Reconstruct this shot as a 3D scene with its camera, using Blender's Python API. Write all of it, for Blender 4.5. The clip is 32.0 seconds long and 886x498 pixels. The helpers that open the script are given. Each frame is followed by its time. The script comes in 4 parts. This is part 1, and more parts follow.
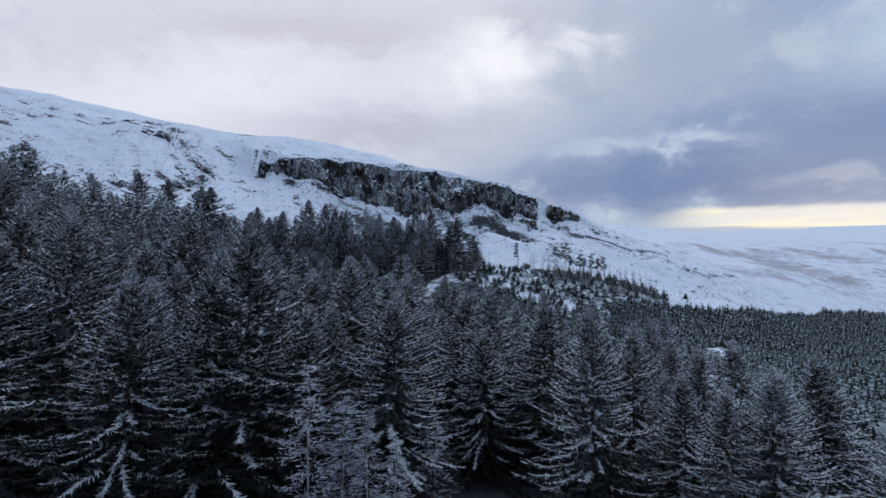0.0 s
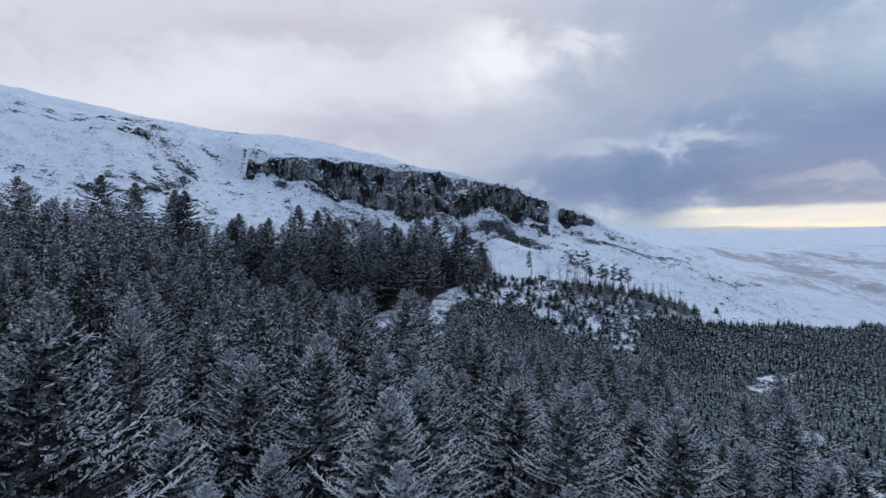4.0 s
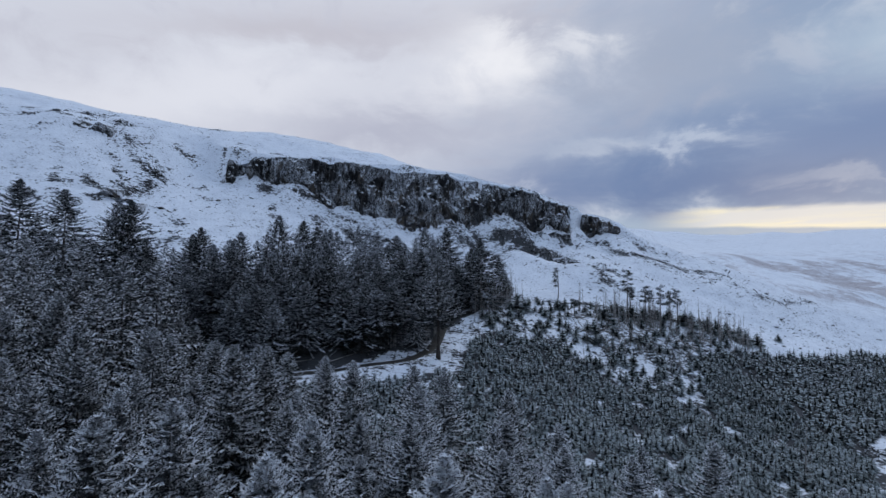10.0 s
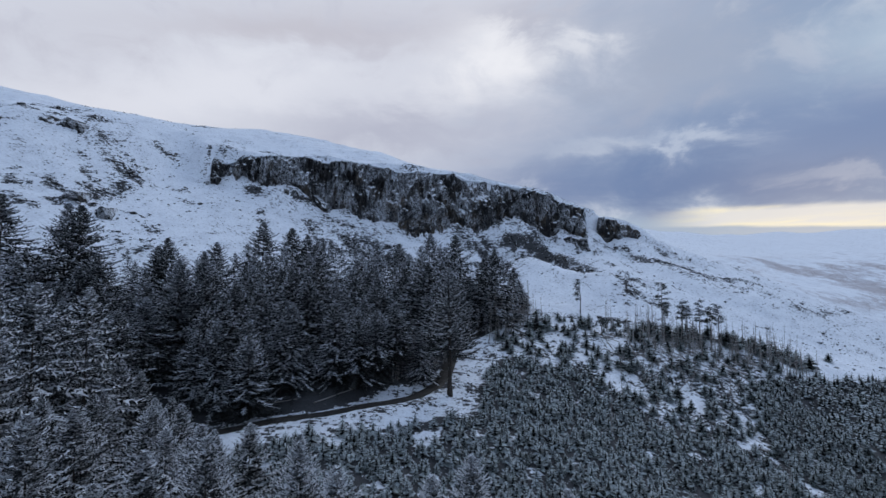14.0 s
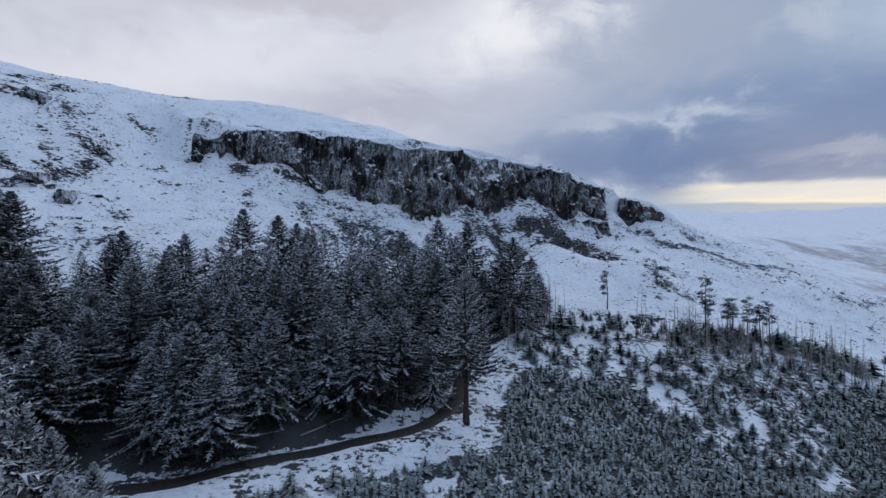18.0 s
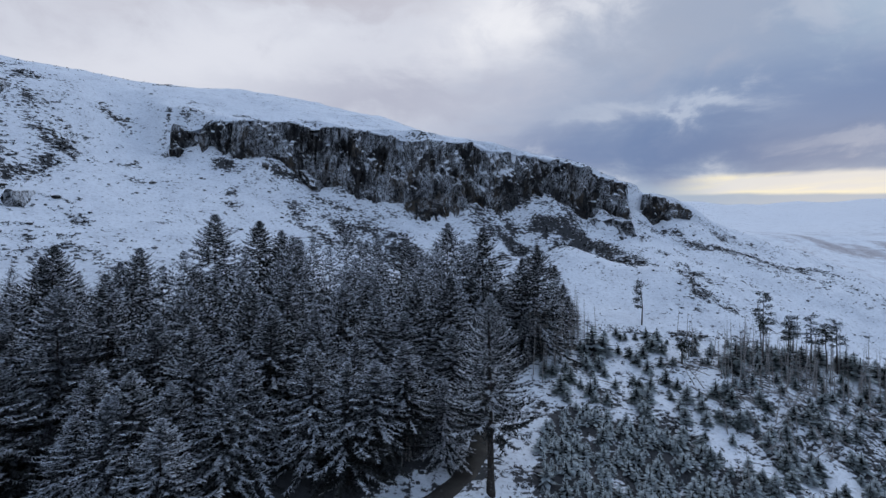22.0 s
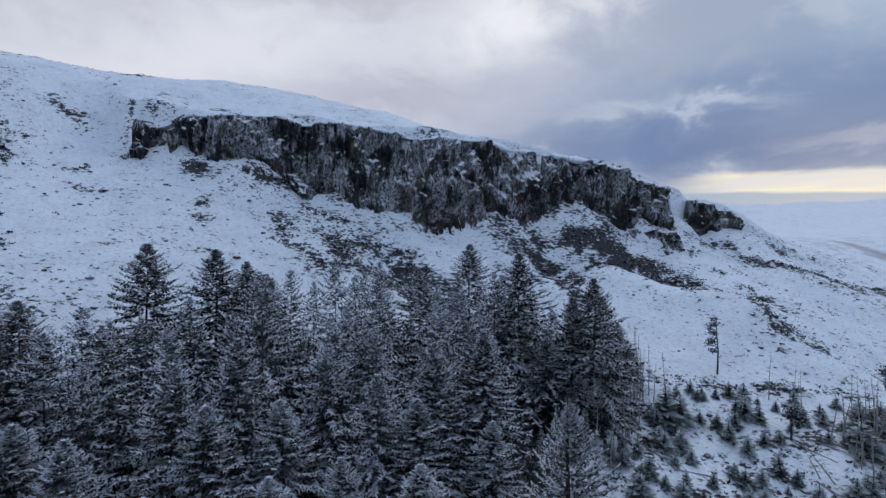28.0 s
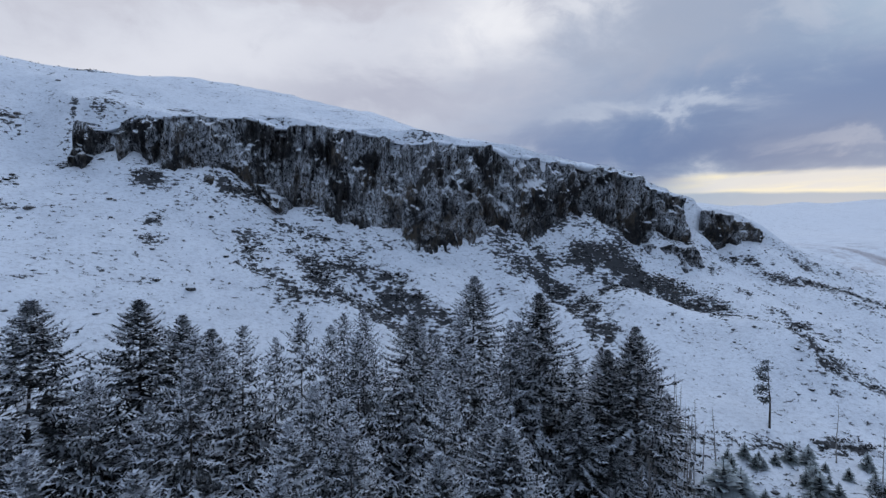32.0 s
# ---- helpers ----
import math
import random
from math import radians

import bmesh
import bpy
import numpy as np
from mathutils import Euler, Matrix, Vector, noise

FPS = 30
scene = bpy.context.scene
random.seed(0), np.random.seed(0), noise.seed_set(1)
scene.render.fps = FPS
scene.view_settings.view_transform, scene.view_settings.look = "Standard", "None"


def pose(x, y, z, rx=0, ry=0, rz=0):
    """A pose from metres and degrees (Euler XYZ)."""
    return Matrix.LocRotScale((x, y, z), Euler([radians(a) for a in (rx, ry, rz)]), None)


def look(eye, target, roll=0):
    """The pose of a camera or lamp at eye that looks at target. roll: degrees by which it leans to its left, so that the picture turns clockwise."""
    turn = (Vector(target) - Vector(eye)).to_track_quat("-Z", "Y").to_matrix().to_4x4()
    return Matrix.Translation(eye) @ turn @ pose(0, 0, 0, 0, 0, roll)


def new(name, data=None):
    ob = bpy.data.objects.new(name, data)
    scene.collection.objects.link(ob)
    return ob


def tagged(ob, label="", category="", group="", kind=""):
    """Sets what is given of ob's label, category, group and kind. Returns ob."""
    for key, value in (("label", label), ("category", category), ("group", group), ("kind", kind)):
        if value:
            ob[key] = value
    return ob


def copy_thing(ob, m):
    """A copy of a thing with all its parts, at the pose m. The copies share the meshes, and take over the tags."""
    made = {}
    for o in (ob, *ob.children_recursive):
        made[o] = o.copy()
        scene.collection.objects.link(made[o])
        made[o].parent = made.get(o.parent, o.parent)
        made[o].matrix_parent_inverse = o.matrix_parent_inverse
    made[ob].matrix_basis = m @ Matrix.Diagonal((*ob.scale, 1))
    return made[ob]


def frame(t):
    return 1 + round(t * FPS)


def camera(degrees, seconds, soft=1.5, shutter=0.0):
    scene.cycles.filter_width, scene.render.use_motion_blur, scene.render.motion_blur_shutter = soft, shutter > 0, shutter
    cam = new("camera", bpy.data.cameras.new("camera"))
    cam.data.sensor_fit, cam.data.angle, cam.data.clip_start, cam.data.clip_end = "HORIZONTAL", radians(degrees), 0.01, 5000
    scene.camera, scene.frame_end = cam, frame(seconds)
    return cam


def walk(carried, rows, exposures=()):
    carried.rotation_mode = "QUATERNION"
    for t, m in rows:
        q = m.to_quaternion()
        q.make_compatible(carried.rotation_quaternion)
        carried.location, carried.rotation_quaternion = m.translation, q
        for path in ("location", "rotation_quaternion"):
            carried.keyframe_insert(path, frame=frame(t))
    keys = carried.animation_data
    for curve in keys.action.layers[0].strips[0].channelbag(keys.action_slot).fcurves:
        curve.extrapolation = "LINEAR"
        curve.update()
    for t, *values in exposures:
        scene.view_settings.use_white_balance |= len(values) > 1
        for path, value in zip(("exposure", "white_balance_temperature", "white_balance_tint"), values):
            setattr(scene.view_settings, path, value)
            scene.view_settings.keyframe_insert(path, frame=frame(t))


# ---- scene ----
# ---- camera and its walk ----
cam = camera(88.0, 32.0, 1.45)
walk(cam, [
    (0, pose(3.02, -25.41, 5.35, 93.90, -0.1, 0)),
    (1, pose(2.48, -20.79, 6.56, 93.90, -0.1, 0)),
    (2, pose(1.93, -16.17, 7.76, 93.90, -0.1, 0)),
    (3, pose(1.38, -11.55, 8.98, 93.90, -0.1, 0)),
    (3.5, pose(1.10, -9.24, 9.58, 93.90, -0.1, 0)),
    (5.5, pose(0.00, 0.00, 12.00, 93.90, -0.1, 0.0)),
    (6.5, pose(-0.55, 4.62, 13.21, 94.00, -0.1, 0.0)),
    (7.5, pose(-1.10, 9.13, 14.42, 93.90, -0.1, 0.0)),
    (8.5, pose(-1.65, 13.75, 15.63, 93.90, -0.1, 0.0)),
    (9.5, pose(-2.31, 18.26, 16.84, 93.90, -0.1, 0.1)),
    (10.5, pose(-2.86, 22.66, 17.94, 94.00, -0.1, 0.1)),
    (11.5, pose(-3.41, 26.95, 19.04, 94.00, 0.0, 0.1)),
    (12.5, pose(-3.85, 31.02, 19.92, 94.10, 0.0, 0.1)),
    (13.5, pose(-4.40, 34.98, 20.91, 94.10, 0.0, 0.1)),
    (14.0, pose(-4.73, 36.96, 21.35, 93.90, 0.0, 0.2)),
    (14.5, pose(-4.95, 38.94, 21.90, 93.40, 0.0, 0.2)),
    (16.5, pose(-5.94, 47.08, 23.88, 91.80, 0.0, 0.3)),
    (17.5, pose(-6.49, 51.04, 24.87, 91.30, 0.0, 0.4)),
    (18.5, pose(-6.93, 55.00, 25.86, 90.70, 0.0, 0.5)),
    (19.5, pose(-7.37, 58.96, 26.85, 90.30, 0.1, 0.6)),
    (20.5, pose(-7.81, 62.81, 27.73, 90.00, 0.1, 0.7)),
    (22.5, pose(-8.91, 70.40, 29.60, 90.00, 0.1, 0.8)),
    (24.5, pose(-9.90, 77.99, 31.47, 90.00, 0.1, 1.1)),
    (25.5, pose(-10.45, 81.73, 32.35, 90.00, 0.1, 1.1)),
    (27.5, pose(-11.44, 89.21, 33.89, 89.90, 0.0, 1.3)),
    (28.5, pose(-11.99, 93.06, 34.77, 89.80, 0.1, 1.3)),
    (29.5, pose(-12.43, 96.91, 35.76, 89.80, 0.1, 1.3)),
    (30.5, pose(-12.87, 100.54, 36.97, 89.80, 0.2, 1.0)),
    (31.5, pose(-13.20, 104.06, 38.29, 89.90, 0.3, 0.3)),
    (32.0, pose(-13.42, 105.71, 38.84, 89.90, 0.3, -0.1)),
], exposures=((0.0, 0.13), (3.0, 0.12), (7.0, 0.00), (32.0, 0.00)))

# ---- sky and light ----
world = bpy.data.worlds.new("overcast_sky")
scene.world = world
world.use_nodes = True


class Graph:
    """Short hand for node trees."""

    def __init__(self, tree):
        self.tree = tree
        tree.nodes.clear()

    def add(self, kind, **sets):
        node = self.tree.nodes.new(kind)
        for key, value in sets.items():
            if key == "op":
                node.operation = value
            elif key == "blend":
                node.blend_type = value
            elif key == "dtype":
                node.data_type = value
            elif key == "sky":
                node.sky_type = value
        return node

    def put(self, socket, value):
        if hasattr(value, "is_linked"):
            self.tree.links.new(value, socket)
        else:
            socket.default_value = value

    def math(self, op, a, b=0.0, c=0.0, clamp=False):
        n = self.add("ShaderNodeMath", op=op)
        n.use_clamp = clamp
        for i, v in enumerate((a, b, c)):
            self.put(n.inputs[i], v)
        return n.outputs[0]

    def ramp(self, value, a, b, lo=0.0, hi=1.0):
        n = self.add("ShaderNodeMapRange")
        n.interpolation_type = "SMOOTHSTEP"
        for i, v in enumerate((value, a, b, lo, hi)):
            self.put(n.inputs[i], v)
        return n.outputs[0]

    def noise(self, vector, scale, detail=4.0, rough=0.55, warp=0.0):
        n = self.add("ShaderNodeTexNoise")
        if vector is not None:
            self.put(n.inputs["Vector"], vector)
        n.inputs["Scale"].default_value = scale
        n.inputs["Detail"].default_value = detail
        n.inputs["Roughness"].default_value = rough
        n.inputs["Distortion"].default_value = warp
        return n.outputs[0]

    def mix(self, fac, a, b):
        n = self.add("ShaderNodeMix", dtype="RGBA")
        self.put(n.inputs[0], fac)
        for i, v in ((6, a), (7, b)):
            self.put(n.inputs[i], v if hasattr(v, "is_linked") else (*v, 1.0))
        return n.outputs[2]

    def scaled(self, vector, x, y, z, move=(0.0, 0.0, 0.0)):
        n = self.add("ShaderNodeMapping")
        self.put(n.inputs["Vector"], vector)
        n.inputs["Scale"].default_value = (x, y, z)
        n.inputs["Location"].default_value = move
        return n.outputs[0]


g = Graph(world.node_tree)
way = g.add("ShaderNodeTexCoord").outputs["Generated"]
sep = g.add("ShaderNodeSeparateXYZ")
g.put(sep.inputs[0], way)
ahead = g.math("MAXIMUM", sep.outputs[1], 0.12)
across = g.math("DIVIDE", sep.outputs[0], ahead)
height = g.math("DIVIDE", sep.outputs[2], ahead)
up = sep.outputs[2]
soft = g.math("SUBTRACT", g.noise(g.scaled(way, 1, 1, 2.2, (3.3, 1.7, 0.4)), 2.6, 6, 0.6, 0.6), 0.5)
fine = g.math("SUBTRACT", g.noise(g.scaled(way, 1, 1, 1.7, (1.3, 4.7, 2.4)), 6.0, 7, 0.60, 0.4), 0.5)
streak = g.math("SUBTRACT", g.noise(g.scaled(way, 1, 1, 8.0), 3.6, 6, 0.6, 0.2), 0.5)
lean = g.math("MULTIPLY_ADD", height, -0.45, g.math("ADD", across, 0.16))
wu = g.math("MULTIPLY_ADD", soft, 0.5, g.math("MULTIPLY_ADD", fine, 0.35, lean))
wq = g.math("MULTIPLY_ADD", fine, 0.22, g.math("MULTIPLY_ADD", streak, 0.06, height))
# pale lilac veil on one side, blue-grey on the other, bluer overhead and behind
cloud = g.mix(g.ramp(wu, -0.1, 0.7), (0.68, 0.675, 0.745), (0.29, 0.37, 0.525))
cloud = g.mix(g.math("MULTIPLY", g.ramp(fine, 0.02, 0.2), 0.4), cloud, (0.52, 0.50, 0.58))
cloud = g.mix(g.math("MULTIPLY", g.ramp(fine, -0.03, -0.2), 0.5), cloud, (0.72, 0.73, 0.79))


def bank(cloud, u, q, ru, rq, colour, amount):
    """One bank or break of cloud, with ragged edges."""
    a = g.math("DIVIDE", g.math("SUBTRACT", wu, u), ru)
    b = g.math("DIVIDE", g.math("SUBTRACT", wq, q), rq)
    r = g.math("ADD", g.math("MULTIPLY", a, a), g.math("MULTIPLY", b, b))
    return g.mix(g.math("MULTIPLY", g.math("EXPONENT", g.math("MULTIPLY", r, -1.0)), amount), cloud, colour)


cloud = bank(cloud, -0.45, 0.57, 0.45, 0.05, (0.56, 0.52, 0.57), 0.7)
cloud = bank(cloud, -0.60, 0.42, 0.40, 0.09, (0.82, 0.80, 0.85), 0.85)
cloud = bank(cloud, -0.12, 0.33, 0.35, 0.06, (0.47, 0.465, 0.56), 0.8)
cloud = bank(cloud, 0.03, 0.50, 0.13, 0.085, (0.97, 0.93, 0.94), 0.9)
cloud = bank(cloud, 0.17, 0.52, 0.05, 0.035, (0.93, 0.90, 0.92), 0.8)
cloud = bank(cloud, 0.10, 0.60, 0.12, 0.035, (0.52, 0.50, 0.57), 0.6)
cloud = bank(cloud, 0.42, 0.50, 0.24, 0.13, (0.38, 0.42, 0.53), 0.8)
cloud = bank(cloud, 0.30, 0.205, 0.30, 0.05, (0.27, 0.31, 0.46), 0.75)
cloud = bank(cloud, 0.95, 0.33, 0.42, 0.10, (0.15, 0.235, 0.43), 0.93)
cloud = bank(cloud, 0.74, 0.225, 0.5, 0.08, (0.12, 0.195, 0.38), 0.97)
cloud = bank(cloud, 0.40, 0.30, 0.09, 0.020, (0.50, 0.54, 0.65), 0.75)
cloud = bank(cloud, 0.58, 0.315, 0.12, 0.018, (0.52, 0.57, 0.69), 0.75)
cloud = bank(cloud, 0.95, 0.23, 0.16, 0.018, (0.38, 0.42, 0.55), 0.7)
cloud = bank(cloud, 0.88, 0.53, 0.16, 0.08, (0.48, 0.57, 0.68), 0.75)
# clear strip over the horizon where the low light shows
low = g.math("MULTIPLY_ADD", streak, 0.016, g.math("MULTIPLY_ADD", fine, 0.012, height))
edge = g.math("MULTIPLY_ADD", across, 0.048, 0.126)
strip = g.math("MULTIPLY", g.ramp(low, 0.112, 0.122), g.ramp(g.math("SUBTRACT", low, edge), 0.010, -0.006))
strip = g.math("MULTIPLY", strip, g.ramp(across, 0.42, 0.62))
cloud = g.mix(g.math("MULTIPLY", g.ramp(low, 0.150, 0.118), 0.75), cloud, (0.36, 0.45, 0.58))
glow = g.mix(g.ramp(streak, -0.12, 0.12), (0.95, 0.84, 0.63), (0.76, 0.73, 0.72))
cloud = g.mix(g.math("MULTIPLY", strip, 0.9), cloud, glow)
veil = g.math("MAXIMUM", g.ramp(up, 0.55, 0.75), g.ramp(sep.outputs[1], 0.35, 0.05))
cloud = g.mix(g.math("MULTIPLY", veil, 0.9), cloud, (0.41, 0.515, 0.71))
sky = g.add("ShaderNodeTexSky", sky="NISHITA")
sky.sun_disc = False
sky.sun_elevation = radians(7)
sky.sun_rotation = radians(40)
clear = g.add("ShaderNodeMix", dtype="RGBA", blend="MULTIPLY")
clear.inputs[0].default_value = 1.0
g.put(clear.inputs[6], sky.outputs[0])
clear.inputs[7].default_value = (0.1, 0.1, 0.1, 1)
whole = g.mix(0.96, clear.outputs[2], cloud)
back = g.add("ShaderNodeBackground")
cool = g.add("ShaderNodeMix", dtype="RGBA", blend="MULTIPLY")
cool.inputs[0].default_value = 1.0
g.put(cool.inputs[6], whole)
cool.inputs[7].default_value = (0.95, 0.995, 1.03, 1)
g.put(back.inputs[0], cool.outputs[2])
back.inputs[1].default_value = 1.0
g.put(g.add("ShaderNodeOutputWorld").inputs[0], back.outputs[0])

lamp = bpy.data.lights.new("sun", "SUN")
lamp.energy, lamp.angle, lamp.color = 0.5, radians(25), (0.95, 0.97, 1.0)
sun = new("sun", lamp)
sun.matrix_world = look((0, 0, 300), (-60, -90, 180))


# ---- materials ----
def material(name, rough=0.8):
    m = bpy.data.materials.new(name)
    m.use_nodes = True
    g = Graph(m.node_tree)
    out = g.add("ShaderNodeOutputMaterial")
    bsdf = g.add("ShaderNodeBsdfPrincipled")
    bsdf.inputs["Roughness"].default_value = rough
    bsdf.inputs["Specular IOR Level"].default_value = 0.25
    g.put(out.inputs[0], bsdf.outputs[0])
    geo = g.add("ShaderNodeNewGeometry")
    return m, g, bsdf, geo


def relief(g, bsdf, height, strength, distance):
    n = g.add("ShaderNodeBump")
    n.inputs["Strength"].default_value = strength
    n.inputs["Distance"].default_value = distance
    g.put(n.inputs["Height"], height)
    g.put(bsdf.inputs["Normal"], n.outputs[0])


SNOW = (0.835, 0.87, 0.93)


def snow_ground():
    m, g, bsdf, geo = material("snow_over_grass", 0.85)
    p = geo.outputs["Position"]
    up = g.add("ShaderNodeSeparateXYZ")
    g.put(up.inputs[0], geo.outputs["True Normal"])
    nz = up.outputs[2]
    big = g.noise(p, 0.022, 5, 0.6, 0.6)
    mid = g.noise(g.scaled(p, 1, 1, 1.6), 0.16, 6, 0.65, 0.4)
    small = g.noise(p, 1.1, 5, 0.7, 0.2)
    tiny = g.noise(p, 4.5, 3, 0.7)
    paint = g.add("ShaderNodeAttribute")
    paint.attribute_name = "cover"
    kinds = g.add("ShaderNodeSeparateColor")
    g.put(kinds.inputs[0], paint.outputs["Color"])
    scrub, litter, moor = kinds.outputs[0], kinds.outputs[1], kinds.outputs[2]
    grass = g.mix(g.ramp(tiny, 0.3, 0.7), (0.010, 0.010, 0.011), (0.034, 0.033, 0.035))
    heath = g.mix(g.ramp(mid, 0.35, 0.65), (0.17, 0.11, 0.11), (0.34, 0.27, 0.27))
    snow = g.mix(g.ramp(mid, 0.35, 0.75), SNOW, (0.70, 0.735, 0.80))
    mottle = g.noise(g.scaled(p, 0.6, 1.0, 1.5), 1.9, 4, 0.7)
    snow = g.mix(g.math("MULTIPLY", g.ramp(mottle, 0.46, 0.70), 0.48), snow, (0.42, 0.43, 0.46))
    # blades and stems that show through the thin snow, in short rows along the slope
    dash = g.noise(g.scaled(p, 0.35, 1.0, 2.2), 0.95, 5, 0.65, 0.3)
    spot = g.noise(g.scaled(p, 0.8, 1.0, 1.3), 1.25, 3, 0.6, 0.2)
    bare = g.math("MULTIPLY_ADD", mid, 0.40, g.math("MULTIPLY", spot, 0.75))
    bare = g.math("MULTIPLY_ADD", dash, 0.45, bare)
    bare = g.math("MULTIPLY_ADD", tiny, 0.15, bare)
    bare = g.math("MULTIPLY_ADD", big, 0.25, bare)
    bare = g.math("MULTIPLY_ADD", scrub, 0.25, bare)
    bare = g.math("MULTIPLY_ADD", litter, 0.33, bare)
    bare = g.math("MULTIPLY_ADD", g.ramp(nz, 0.84, 0.6), 0.04, bare)
    col = g.mix(g.math("MULTIPLY", g.ramp(bare, 1.12, 1.19), 0.95), snow, grass)
    patch = g.math("MULTIPLY_ADD", g.math("SUBTRACT", mid, 0.5), 0.5, g.math("MULTIPLY_ADD", g.math("SUBTRACT", small, 0.5), 0.3, big))
    thin = g.math("MULTIPLY", moor, g.ramp(patch, 0.44, 0.66))
    col = g.mix(g.math("MULTIPLY", thin, 0.6), col, heath)
    g.put(bsdf.inputs["Base Color"], col)
    relief(g, bsdf, g.math("MULTIPLY_ADD", tiny, 0.35, small), 0.6, 0.3)
    return m


def snowy_rock(name, dark, light, bite=0.0):
    m, g, bsdf, geo = material(name, 0.9)
    p = geo.outputs["Position"]
    up = g.add("ShaderNodeSeparateXYZ")
    g.put(up.inputs[0], geo.outputs["Normal"])
    where = g.add("ShaderNodeSeparateXYZ")
    g.put(where.inputs[0], p)
    rise = g.add("ShaderNodeAttribute")
    rise.attribute_name = "rise"
    rise = rise.outputs["Fac"]
    tall = g.noise(g.scaled(p, 1, 1, 0.2), 0.9, 5, 0.65, 0.5)
    rough = g.noise(g.scaled(p, 1, 1, 0.3), 1.7, 4, 0.6, 0.3)
    big = g.noise(p, 0.10, 4, 0.6, 0.4)
    tiny = g.noise(g.scaled(p, 1, 1, 0.5), 3.4, 3, 0.65)
    col = g.mix(g.ramp(tall, 0.40, 0.64), dark, light)
    col = g.mix(g.math("MULTIPLY", g.ramp(big, 0.48, 0.66), 0.75), col, (0.105, 0.080, 0.056))
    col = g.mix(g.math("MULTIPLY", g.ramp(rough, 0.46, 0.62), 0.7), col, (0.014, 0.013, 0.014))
    # near-black blotches put the shade of deep recesses into the rock colour
    recess_shade = g.noise(g.scaled(p, 1, 1, 0.5, (2.0, 9.0, 4.0)), 0.33, 4, 0.65, 0.7)
    col = g.mix(g.math("MULTIPLY", g.ramp(recess_shade, 0.50, 0.56), 0.9), col, (0.006, 0.006, 0.007))
    # thin branching veins of snow in the cracks between the columns
    def veins(scale, squash, move, sharp):
        n = g.noise(g.scaled(p, 1, 1, squash, move), scale, 4, 0.62, 1.1)
        return g.ramp(g.math("ABSOLUTE", g.math("SUBTRACT", n, 0.5)), sharp, sharp * 0.25)
    vein = g.math("MAXIMUM", veins(0.45, 0.25, (3.0, 1.0, 5.0), 0.024), g.math("MULTIPLY", veins(0.9, 0.34, (8.0, 2.0, 1.0), 0.03), 0.7))
    zone = g.ramp(g.noise(g.scaled(p, 1, 1, 0.8, (7.0, 3.0, 1.0)), 0.15, 4, 0.62, 0.6), 0.44, 0.56)
    vein = g.math("MULTIPLY", vein, g.math("MULTIPLY_ADD", zone, 0.62, 0.03))
    # snow on ledges and sloping slabs
    ledge = g.ramp(g.math("MULTIPLY_ADD", g.math("SUBTRACT", tiny, 0.5), 0.9, up.outputs[2]), 0.56 - bite, 0.74 - bite)
    # frost that thickens towards the gentler part of the rim
    fringe = g.math("MULTIPLY_ADD", g.math("SUBTRACT", big, 0.5), 0.9, g.math("MULTIPLY_ADD", g.math("SUBTRACT", tall, 0.5), 1.0, rise))
    fringe = g.math("MULTIPLY_ADD", g.math("SUBTRACT", tiny, 0.5), 0.8, fringe)
    fringe = g.math("MULTIPLY", g.ramp(fringe, 0.96, 1.2), g.ramp(where.outputs[0], 30.0, -20.0, 0.1, 0.9))
    grain = g.noise(g.scaled(p, 1, 1, 0.7), 1.5, 5, 0.72, 0.6)
    dust = g.math("MULTIPLY", g.ramp(grain, 0.50, 0.56), g.math("MULTIPLY_ADD", zone, 0.58, 0.03))
    lie = g.math("MAXIMUM", g.math("MAXIMUM", vein, ledge), g.math("MAXIMUM", fringe, dust))
    # smooth buttresses that hold no snow
    clear = g.ramp(g.noise(g.scaled(p, 1, 1, 0.55, (5.0, 1.0, 8.0)), 0.13, 4, 0.6, 0.4), 0.47, 0.60)
    low = g.ramp(rise, 0.75, 0.35)
    lie = g.math("MULTIPLY", lie, g.math("MULTIPLY_ADD", g.math("MULTIPLY", clear, low), -0.75, 1.0))
    g.put(bsdf.inputs["Base Color"], g.mix(g.math("MULTIPLY", lie, 0.92), col, SNOW))
    relief(g, bsdf, g.math("MULTIPLY_ADD", tiny, 0.5, rough), 0.8, 0.5)
    return m


